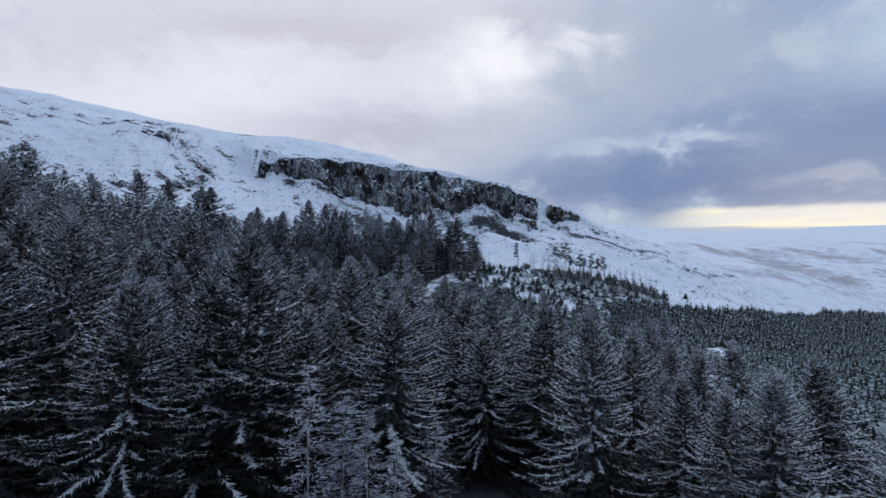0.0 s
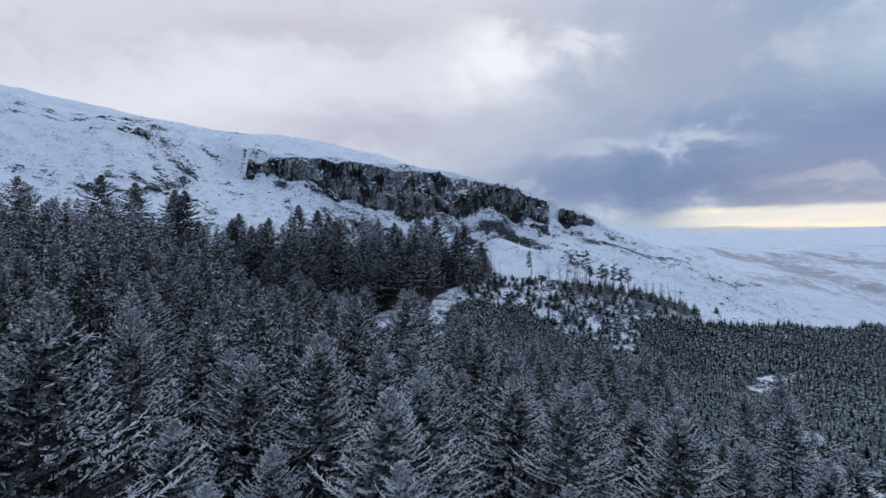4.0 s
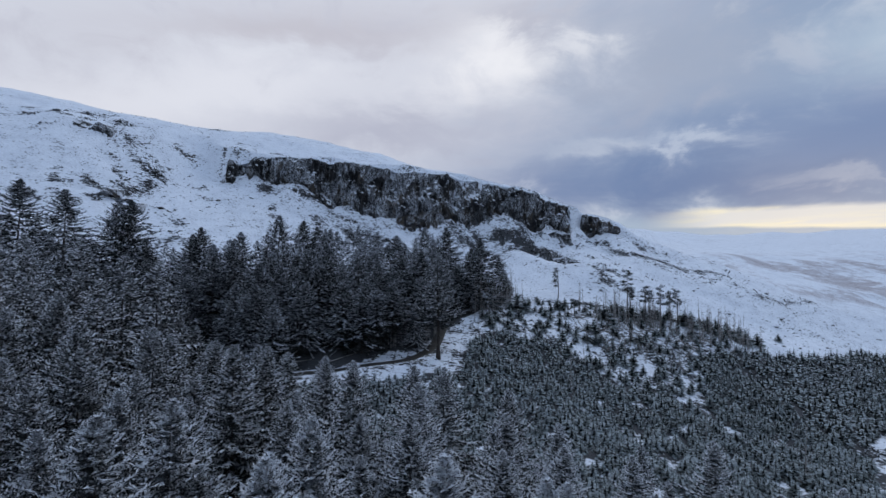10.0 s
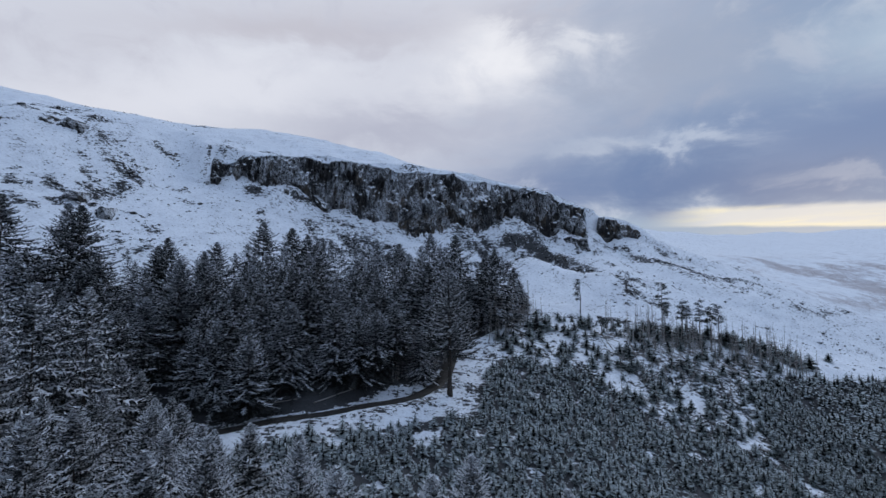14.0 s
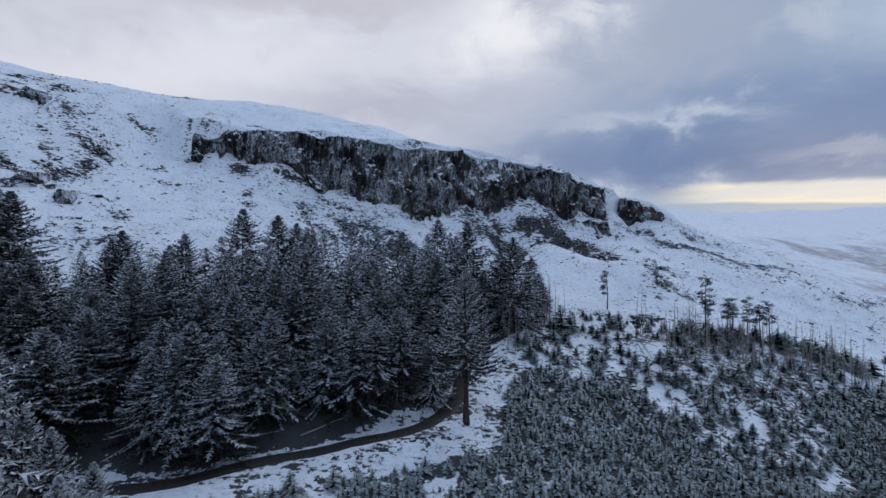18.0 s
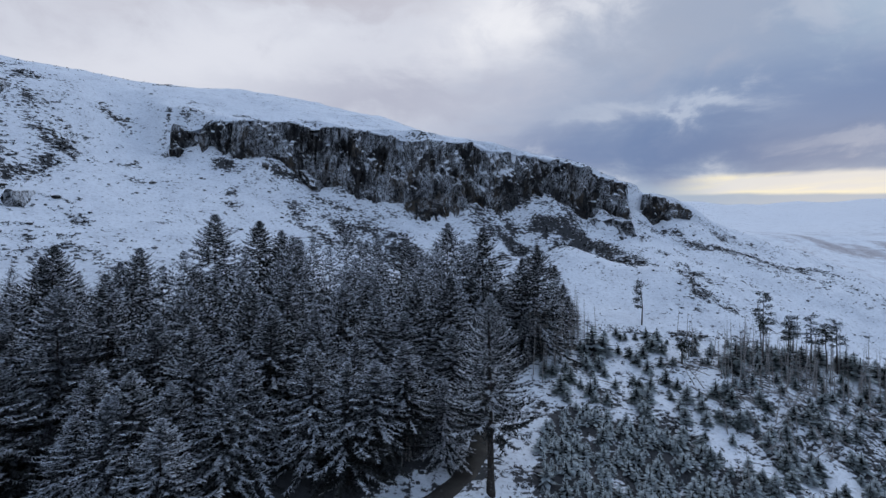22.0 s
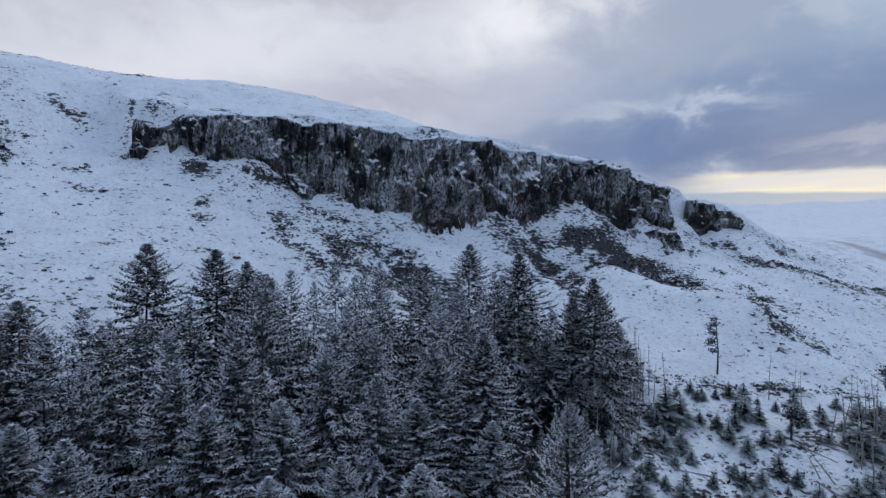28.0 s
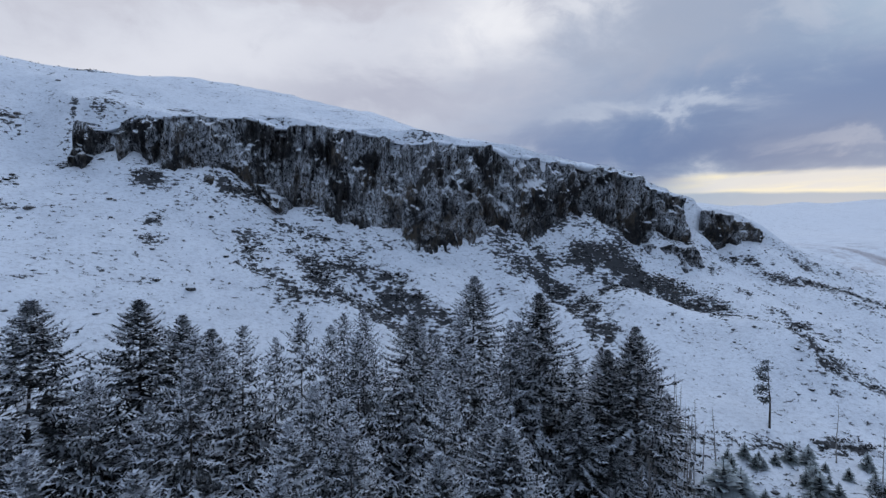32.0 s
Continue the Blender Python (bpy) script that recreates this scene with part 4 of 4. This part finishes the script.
# the tallest trees that stand out of the rest: place on the plan and height
LANDMARKS = [(-46.8, 142.9, 23.6), (-52.8, 133.4, 19.6), (-55.0, 132.6, 17.6), (-58.9, 126.3, 21.0), (-61.5, 127.5, 18.5), (-72, 121, 25.0), (-76, 123, 23.5), (-84, 118, 23.0), (-92, 116, 23.0),
             (-42.2, 149.3, 22.2), (-38.6, 150.2, 20.2), (-37.0, 152.5, 17.0), (-8.9, 170.5, 20.6), (-1.9, 160.3, 22.8), (8.4, 157.5, 20.8), (5.6, 158.5, 18.0), (-17, 160, 19.5)]
for x, y, h in LANDMARKS:
    grove.plant(rnd.randint(4), placed(x, y, rnd.uniform(0, 360), h / TALL * rnd.uniform(1.2, 1.42), h / TALL))

lx, ly = np.array([q[0] for q in LANDMARKS]), np.array([q[1] for q in LANDMARKS])


def clear_of(x, y, gap):
    return np.min(np.hypot(x[:, None] - lx[None], y[:, None] - ly[None]), 1) > gap


def stand_keep(x, y):
    return in_stand(x, y) & seen(x, y, 14) & clear_of(x, y, 2.6) & (np.hypot(x + 0.5, y - 150) > 5.5)


sx, sy = scatter(-118, 20, 96, 186, 5.4, 1, stand_keep)
wx, wy = scatter(-130, 38, -22, 100, 5.7, 2, lambda x, y: in_wood(x, y) & seen(x, y, 3) & (x > -105) & (track_gap(x, y)[0] > 4.5) & (np.hypot(x - 3, y + 25) > 31))
edge_s = (sy - stand_south(sx) < 17) & (sx > -75)
edge_w = np.abs(wx + 6) < 40
order = np.argsort(np.abs(wx + 2) + np.where(wy < 14, -30, 0))
chosen = np.zeros(len(wx), bool)
left = 285 - int(edge_s.sum()) - len(LANDMARKS)
for i in order:
    if edge_w[i] and left > 0:
        chosen[i] = True
        left -= 1


def wood_height(x, y, r):
    """Crowns of the wood, the lowest under the flight's first metres."""
    h = (17.5 - 5.0 * smooth(-5, 20, x) + 5.0 * smooth(-22, -60, x)) * r.uniform(0.72, 1.12)
    level = 9.0 + 0.27 * y + 0.22 * abs(x)
    if x > -45:  # the crowns sink towards the track, which shows over them
        level = min(level, 15.8 - 0.125 * (y - 11) - 0.12 * max(0.0, y - 70) + 0.16 * max(0.0, -9.0 - x))
    return min(h, max(level - float(land(x, y)), 5.0))


# single trees that stand out of the wood: place on the plan and height
for x, y, h in ((-12.2, 4.8, 15.3), (-13.3, 37.8, 16.2), (-1.6, 30.3, 16.3), (-7.9, 38.8, 18.4), (26.4, 31.7, 9.0), (18.2, 24.5, 7.0), (-34, 90, 10.5), (-41.6, 93.5, 13.5), (-45.0, 94.5, 14.0), (-50.0, 97.0, 14.5), (-54.5, 97.5, 16.0)):
    (first_grove if y < 24 else near_grove).plant(rnd.randint(3), placed(x, y, rnd.uniform(0, 360), h / TALL * 1.1, h / TALL))
for x, y in zip(sx[edge_s], sy[edge_s]):
    h = float(stand_height(x, y)) * rnd.uniform(0.72, 1.06) * float(np.interp(y - stand_south(x), (0, 15), (0.60, 1.0)))
    k = rnd.randint(4) if x < -20 else rnd.randint(2, 6)
    grove.plant(k, placed(x, y, rnd.uniform(0, 360), (0.15 + h / TALL) * rnd.uniform(0.95, 1.25), h / TALL))
for x, y in zip(wx[chosen], wy[chosen]):
    h = wood_height(x, y, rnd)
    which, n = (first_grove, 3) if y < 24 else (near_grove, 4)
    which.plant(rnd.randint(n), placed(x, y, rnd.uniform(0, 360), h / TALL * rnd.uniform(0.95, 1.2), h / TALL))

rest = []
for x, y in zip(sx[~edge_s], sy[~edge_s]):
    h = float(stand_height(x, y)) * rnd.uniform(0.8, 1.05)
    rest.append((rnd.randint(5), x, y, float(land(x, y)), rnd.uniform(0, 6.28), h / TALL * rnd.uniform(0.88, 1.12), h / TALL))
upper = len(rest)
for x, y in zip(wx[~chosen], wy[~chosen]):
    h = wood_height(x, y, rnd)
    rest.append((rnd.randint(5), x, y, float(land(x, y)), rnd.uniform(0, 6.28), h / TALL * rnd.uniform(0.95, 1.2), h / TALL))
for name, ours, mat, words in (("spruce_forest", rest[:upper], M_SPRUCE, "dense frosted spruce plantation on the hillside above the track"),
                               ("spruce_wood", rest[upper:], M_RIMED, "dense dark spruce wood below the track, lightly rimed")):
    v, f = spread(lows, ours)
    tagged(new(name, mesh_of(name, v, f, mat, False, np.concatenate([lows[int(q[0])][2] for q in ours]), M_INNER_SHADE)), words, "forest", kind="stuff")
stems = [trunk_shape(TALL * 0.9, 0.2, 70, 0, 0.25, 4, 5)]
v, f = spread(stems, [(0, *q[1:]) for q in rest])
tagged(new("spruce_stems", mesh_of("spruce_stems", v, f, M_BARK, True)), "dark stems of the dense spruce plantation", "tree trunks", kind="stuff")


# ---- young plantation ----
def small_shape(seed, tall, wide, whorls, per):
    """A young spruce: rings of narrow sprays on a short stem, round a cone coloured dark for shade."""
    r = np.random.RandomState(seed)
    s = Soup()
    # added cone whose dark colour stands for the shade between the sprays
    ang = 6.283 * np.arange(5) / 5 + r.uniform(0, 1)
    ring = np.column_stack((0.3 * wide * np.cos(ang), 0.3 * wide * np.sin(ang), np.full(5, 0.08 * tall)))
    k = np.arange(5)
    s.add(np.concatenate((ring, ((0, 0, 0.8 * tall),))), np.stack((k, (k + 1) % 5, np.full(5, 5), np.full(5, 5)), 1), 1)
    for i in range(whorls):
        u = i / whorls
        for k in range(per):
            a = 6.283 * (k + 0.5 * (i % 2)) / per + r.uniform(-0.3, 0.3)
            ln = (wide * (1 - u) ** 0.8 + 0.12) * r.uniform(0.75, 1.2)
            d = np.array((np.cos(a), np.sin(a), 0.1 + 0.6 * u + r.uniform(-0.2, 0.2)))
            s.blade(np.array((0, 0, tall * (0.05 + 0.88 * u))), d / np.linalg.norm(d), ln, ln * 0.46, ln * r.uniform(0.05, 0.35), r.uniform(-0.5, 0.5))
    for a in (0.3, 1.9):
        s.blade(np.array((0, 0, tall * 0.78)), np.array((0.1 * np.cos(a), 0.1 * np.sin(a), 0.99)), tall * 0.24, 0.14, 0.0, 0.9)
    return s.arrays()


def grown(xx, yy, size, kinds, seed, lo=0.75, hi=1.15):
    r = np.random.RandomState(seed)
    out = []
    for x, y, z in zip(xx, yy, land(xx, yy)):
        h = size * r.uniform(lo, hi)
        out.append((r.randint(kinds), x, y, z - 0.05, r.uniform(0, 6.28), h * r.uniform(0.88, 1.15), h))
    return out


kids = [small_shape(80 + k, 3.2, 1.6, 8, 7) for k in range(4)]
specks = [small_shape(90 + k, 3.2, 1.8, 5, 5) for k in range(3)]
yx, yy = scatter(-46, 76, 58, 160, 1.42, 5, lambda x, y: in_young(x, y) & seen(x, y, 0))
ours = grown(yx, yy, 0.66, 4, 14, 0.4, 1.3)
v, f = spread(kids, ours)
tagged(new("young_plantation", mesh_of("young_plantation", v, f, M_YOUNG, False, np.concatenate([kids[int(q[0])][2] for q in ours]), M_INNER_SHADE)), "thicket of young green spruces dusted with frost", "young trees", kind="stuff")
yx, yy = scatter(30, 330, -20, 236, 2.05, 6, lambda x, y: in_young(x, y) & seen(x, y, 0) & ((x > 76) | (y < 58)))
ours = grown(yx, yy, 0.85, 3, 15, 0.5, 1.2)
v, f = spread(specks, ours)
tagged(new("valley_plantation", mesh_of("valley_plantation", v, f, M_YOUNG, False, np.concatenate([specks[int(q[0])][2] for q in ours]), M_INNER_SHADE)), "wide young spruce plantation on the valley floor", "young trees", kind="stuff")


# ---- single young spruces in the clearing ----
kid_trunk = trunk_shape(3.2, 0.06, 101, 0, 0.1, 4, 5)
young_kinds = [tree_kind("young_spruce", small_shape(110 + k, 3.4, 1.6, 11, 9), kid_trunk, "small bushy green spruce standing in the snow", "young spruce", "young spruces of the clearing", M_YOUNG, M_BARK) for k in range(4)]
nursery = Grove(young_kinds)


def clearing(x, y):
    north = np.interp(x, (8, 20, 34, 60, 80), (150, 168, 168, 168, 160))
    south = np.interp(x, (8, 20, 30, 44, 56, 80), (138, 138, 128, 118, 118, 142))
    return (y < north) & (y > south) & ~in_young(x, y)


r = np.random.RandomState(31)
cx, cy = scatter(8, 80, 116, 172, 2.35, 32, clearing)
pick = r.rand(len(cx)) < np.where(cx > 44, 0.55, 0.46)
for x, y in zip(cx[pick], cy[pick]):
    h = r.uniform(0.35, 0.95)
    nursery.plant(r.randint(4), placed(x, y, r.uniform(0, 360), h * r.uniform(0.9, 1.25), h))
for x, y, h, w in ((19.6, 159.6, 1.7, 2.0), (22, 160.2, 1.35, 1.7), (37, 141.1, 0.85, 1.1), (34.8, 141.6, 0.7, 0.95), (38.6, 141.9, 0.6, 0.9), (49, 143, 0.8, 1.05), (9.7, 144.3, 1.0, 1.2), (44, 155, 1.4, 1.9), (88, 160, 1.5, 1.8), (93, 162, 1.3, 1.7), (108, 174, 0.8, 1.0)):
    nursery.plant(r.randint(4), placed(x, y, r.uniform(0, 360), w, h))

for _ in range(60):  # thicket along the ridge
    u = r.rand()
    h = r.uniform(0.8, 1.5)
    nursery.plant(r.randint(4), placed(48 + 44 * u, 158.5 + 5 * u + r.uniform(-2.5, 3.5), r.uniform(0, 360), h * r.uniform(0.9, 1.2), h))

# ---- dead standing trees ----
dead_kinds = [tagged(new("dead_tree", flat(trunk_shape(9.0, 0.10, 130 + k, (26, 8, 40, 14)[k], 0.22, 9, 6), "dead_tree", M_DEAD, True)),
                     "thin bare grey dead conifer stem with broken twigs", "dead tree", "dead stems in the clearing") for k in range(4)]
snags = Grove(dead_kinds)


def snag(x, y, h, lean=0.0):
    k = r.randint(4)
    m = pose(float(x), float(y), float(land(x, y)) - 0.1, r.uniform(-3, 3) + lean, r.uniform(-3, 3), r.uniform(0, 360)) @ Matrix.Diagonal((1.0, 1.0, h / 9.0, 1))
    snags.plant(k, m)


for _ in range(140):  # windblown edge along the ridge
    u = r.rand()
    snag(40 + 48 * u + r.uniform(-3, 3), 153 + 3 * u + r.uniform(-4, 7), r.uniform(4.5, 11), 14 if r.rand() < 0.15 else 0)
for _ in range(34):  # half-fallen poles on the bank
    u = r.rand()
    snag(36 + 24 * u + r.uniform(-3, 3), 140 + r.uniform(-4, 12), r.uniform(4, 8), r.choice((-1, 1)) * r.uniform(20, 62))
for _ in range(56):  # open edge of the stand
    u = r.rand()
    snag(6 + 14 * u + r.uniform(-2, 2), 147 + 22 * u + r.uniform(-3, 5), r.uniform(6, 12))
for _ in range(36):  # stand's foot beside the track
    u = r.rand()
    snag(-16 + 12 * u, 124 + 13 * u + r.uniform(0, 3), r.uniform(6, 10))
for x, y, h in ((41.2, 169.3, 8.5), (22.5, 166, 8.0), (33.5, 121, 7.5), (24, 118, 8), (44, 104, 8), (52, 92, 9), (30, 128, 7), (48, 55, 9), (36, 40, 9), (58, 48, 9), (42, 60, 8)):
    snag(x, y, h)


# ---- pines ----
def pine_shape(seed, tall, start, spreadw, lop=0.0):
    """A wind-thinned pine: a bare stem with flat clumps of needles on a few limbs near the top."""
    rr = np.random.RandomState(seed)
    wood, leaf = Soup(), Soup()
    hs = np.linspace(-0.4, tall, 8)
    bend = np.cumsum(rr.uniform(-0.12, 0.12, (8, 2)), 0)
    bend -= bend[0]
    pts = np.column_stack((bend, hs))
    wood.tube(pts, 0.17 * (1 - 0.85 * np.clip(hs / tall, 0, 1)), 6)
    for k in range(13):
        h = tall * (start + (1 - start) * (k + rr.rand()) / 13)
        p = np.array((np.interp(h, hs, pts[:, 0]), np.interp(h, hs, pts[:, 1]), h))
        a = rr.uniform(0, 6.28) if rr.rand() > lop else rr.uniform(2.2, 4.0)
        ln = spreadw * rr.uniform(0.5, 1.1) * (1.1 - 0.6 * (h / tall - start) / (1 - start))
        q = p + np.array((np.cos(a) * ln, np.sin(a) * ln, rr.uniform(-0.1, 0.45) * ln))
        wood.tube((p, (p + q) / 2 + (0, 0, 0.08), q), (0.06, 0.04, 0.02), 4)
        for _ in range(64):
            c = p + (q - p) * rr.uniform(0.55, 1.15) + rr.normal(0, 1, 3) * (0.32, 0.32, 0.14)
            d = rr.normal(0, 1, 3) * (1, 1, 0.5) + (0, 0, 0.35)
            leaf.blade(c, d / np.linalg.norm(d), rr.uniform(0.35, 0.7), rr.uniform(0.14, 0.24), 0.05, rr.uniform(-1, 1))
    return leaf.arrays(), wood.arrays()


PINES = [(35.6, 174.5, 9.8, 0.34, 1.7, 0.75), (52.2, 158.1, 15.2, 0.55, 1.9, 0.0), (58.5, 160, 10.6, 0.55, 1.8, 0.0), (60.4, 161.5, 9.0, 0.6, 1.5, 0.3), (62.8, 160, 11.3, 0.45, 1.2, 0.0),
         (66.0, 160, 9.5, 0.6, 1.3, 0.0), (68.3, 160.5, 10.6, 0.5, 1.7, 0.4), (36, 157, 4.6, 0.6, 1.7, 0.0), (55, 163, 8.5, 0.6, 1.2, 0.0)]
for i, (x, y, h, start, w, lop) in enumerate(PINES):
    leaf, wood = pine_shape(150 + i, h, start, w, lop)
    tree = tree_kind("pine_tree", leaf, wood, "straggly wind-thinned pine with a long bare stem", "pine tree", "pines along the ridge", M_PINE, M_BARK)
    tree.matrix_basis = placed(x, y, 0, 1, 1)

# ---- the old tree at the bend of the track ----
crown = spruce_shape(171, 23.0, 6.0, 0.33, 46, 9, 26, 0.4, 0.12, 0.085, 0.6, 3, 0.0, 0.14)
old = tree_kind("old_roadside_spruce", crown, trunk_shape(24.0, 0.45, 172, 22, 0.2, 12, 9), "big open-crowned spruce with a thick dark trunk beside the track", "spruce tree", "", M_RIMED, M_BARK)
old.matrix_basis = placed(-3.8, 122.4, 0, 1, 1)

# ---- bare rimed larches ----
def larch_shape(seed, tall, wide):
    rr = np.random.RandomState(seed)
    s = Soup()
    for i in range(26):
        u = i / 26
        h = tall * (0.12 + 0.86 * u)
        for _ in range(5):
            a = rr.uniform(0, 6.28)
            ln = (wide * (1 - u) ** 0.8 + 0.2) * rr.uniform(0.6, 1.1)
            f = np.array((np.cos(a), np.sin(a), rr.uniform(-0.1, 0.35)))
            p = np.array((0, 0, h))
            for q in np.linspace(0.25, 1.0, 5):
                c = p + f * ln * q + (0, 0, -0.12 * ln * q * q)
                for sg in (-1, 1):
                    d = f + np.cross(f, (0, 0, 1.0)) * sg * rr.uniform(0.5, 1.1) + (0, 0, rr.uniform(-0.4, 0.4))
                    s.blade(c, d / np.linalg.norm(d), 0.25 + 0.22 * ln, 0.06, 0.04, rr.uniform(-1, 1))
    return s.arrays()


larch_kinds = [tree_kind("larch_tree", larch_shape(180 + k, 9.0, 1.7), trunk_shape(8.8, 0.09, 184 + k, 6), "slender leafless larch white with rime", "larch tree", "rimed larches in the wood", M_LARCH, M_DEAD) for k in range(3)]
larches = Grove(larch_kinds)
for x, y, h in ((-5.0, 2.8, 1.15), (-3.2, 4.2, 0.95), (-1.5, 3.0, 0.85), (0.2, 2.2, 0.8), (2.5, 7.0, 0.8), (-14, 63, 1.1), (-9, 74, 1.0), (-4, 76, 0.85), (-64, 141, 1.2), (-66, 145, 1.1), (-61, 143, 1.0), (-70, 137, 1.0), (-19, 122, 0.7), (-12, 127, 0.8), (8, 72, 0.9), (17, 48, 1.2), (25, 30, 1.0), (-9, 130, 0.9), (-2.5, 148, 0.6), (-0.5, 150, 0.5), (1.5, 151, 0.65), (3.5, 152.5, 0.75), (5.5, 151.5, 0.6), (7, 154, 0.7), (-4.5, 147, 0.5)):
    larches.plant(r.randint(3), placed(x, y, r.uniform(0, 360), h, h))

# ---- fallen logs ----
def log_shape(seed, long, thick):
    rr = np.random.RandomState(seed)
    s = Soup()
    t = np.linspace(0, long, 6)
    pts = np.column_stack((t - long / 2, rr.uniform(-0.06, 0.06, 6) * long * 0.3, np.full(6, thick)))
    s.tube(pts, thick * np.linspace(1.0, 0.45, 6), 7)
    for _ in range(5):
        i = rr.randint(1, 5)
        d = rr.normal(0, 1, 3) * (0.4, 1, 0.6) + (0, 0, 0.4)
        s.tube((pts[i], pts[i] + d * 0.35), (thick * 0.3, 0.012), 4)
    return s.arrays()


log_kinds = [tagged(new("fallen_log", flat(log_shape(190 + k, (6.0, 4.0, 8.0)[k], (0.13, 0.11, 0.12)[k]), "fallen_log", M_DEAD, True)), "weathered fallen tree stem lying in the snow", "fallen log", "windblown stems") for k in range(3)]
logs = Grove(log_kinds)


def lay(x, y, turn, k):
    """A log along the slope's own tilt."""
    c, s = math.cos(radians(turn)), math.sin(radians(turn))
    tilt = math.degrees(math.atan2(float(land(x + 2 * c, y + 2 * s)) - float(land(x - 2 * c, y - 2 * s)), 4.0))
    logs.plant(k, pose(x, y, float(land(x, y)) + 0.02, 0, 0, turn) @ pose(0, 0, 0, 0, -tilt, 0))


for _ in range(48):
    u = r.rand()
    lay(36 + 40 * u + r.uniform(-4, 4), 149 + r.uniform(-6, 9), r.uniform(-70, 20), r.randint(3))
for x, y, t in ((2.5, 121, 30), (4.5, 117, 50), (-24, 120, 35), (-8, 119, 28), (12, 148, -40), (15, 152, -60), (20, 150, 10), (-33, 117, 20), (13, 157, -30), (-40, 115, -15)):
    lay(x, y, t, r.randint(3))


# ---- stones and tufts ----
def stone_shape(seed):
    rr = np.random.RandomState(seed)
    n = 7
    v = []
    for z, w in ((-0.35, 0.7), (0.15, 1.0), (0.5, 0.6)):
        for k in range(n):
            a = 6.283 * k / n + rr.uniform(-0.25, 0.25)
            q = w * rr.uniform(0.7, 1.15)
            v.append((q * np.cos(a), q * np.sin(a) * 0.75, z + rr.uniform(-0.12, 0.12)))
    v.append((0, 0, 0.62))
    f = [(j * n + k, j * n + (k + 1) % n, (j + 1) * n + (k + 1) % n, (j + 1) * n + k) for j in (0, 1) for k in range(n)]
    f += [(2 * n + k, 2 * n + (k + 1) % n, 3 * n, 3 * n) for k in range(n)]
    return np.array(v), np.array(f)


def tuft_shape(seed, blades=7, high=0.5):
    rr = np.random.RandomState(seed)
    s = Soup()
    for _ in range(blades):
        a = rr.uniform(0, 6.28)
        d = np.array((np.cos(a) * 0.8, np.sin(a) * 0.8, rr.uniform(0.5, 1.2)))
        s.blade(np.array((rr.normal(0, 0.15), rr.normal(0, 0.15), -0.03)), d / np.linalg.norm(d), high * rr.uniform(0.6, 1.2), 0.16, high * 0.3, rr.uniform(-0.5, 0.5))
    return s.arrays()


def grid_value(values, x, y):
    i = np.clip(np.searchsorted(xs, x) - 1, 0, len(xs) - 1)
    j = np.clip(np.searchsorted(ys, y) - 1, 0, len(ys) - 1)
    return values[j, i]


rr = np.random.RandomState(55)
px, py = rr.uniform(-150, 170, 140000), rr.uniform(108, 262, 140000)
wet = np.clip(grid_value(scrub, px, py), 0, 1)
off_rock = (py - face_line(px) < -4.5) | (np.abs(px + 16) > 86)
free = ~(in_stand(px, py) | in_young(px, py)) & (track_gap(px, py)[0] > 2.6) & off_rock
patchy = smooth(0.25, 0.75, waves(px, py, 31, 14)) * smooth(-0.2, 0.5, waves(px, py, 32, 60))
some = free & (rr.rand(140000) < 0.006 + 0.5 * wet ** 1.5 + 0.07 * patchy + 0.05 * smooth(35, 60, px) * smooth(0.2, 0.6, waves(px, py, 33, 17)))
stones = [stone_shape(200 + k) for k in range(5)]
sizes = rr.gamma(1.6, 0.13, some.sum()) + 0.12
v, f = spread(stones, [(rr.randint(5), x, y, z, rr.uniform(0, 6.28), s, s * 0.8) for x, y, z, s in zip(px[some], py[some], land(px[some], py[some]), sizes)])
tagged(new("scattered_stones", mesh_of("scattered_stones", v, f, M_SCREE)), "dark stones and scree half buried in the snow slope", "stones", kind="stuff")
more = free & (rr.rand(140000) < 0.02 + 0.7 * wet + 0.12 * patchy)
tufts = [tuft_shape(210 + k) for k in range(5)]
v, f = spread(tufts, [(rr.randint(5), x, y, z, rr.uniform(0, 6.28), s, s) for x, y, z, s in zip(px[more], py[more], land(px[more], py[more]), rr.uniform(0.5, 1.2, more.sum()) * (1 + 0.8 * wet[more]))])
tagged(new("grass_tufts", mesh_of("grass_tufts", v, f, M_SCRUB)), "withered grass and heather tufts poking through snow", "grass", kind="stuff")
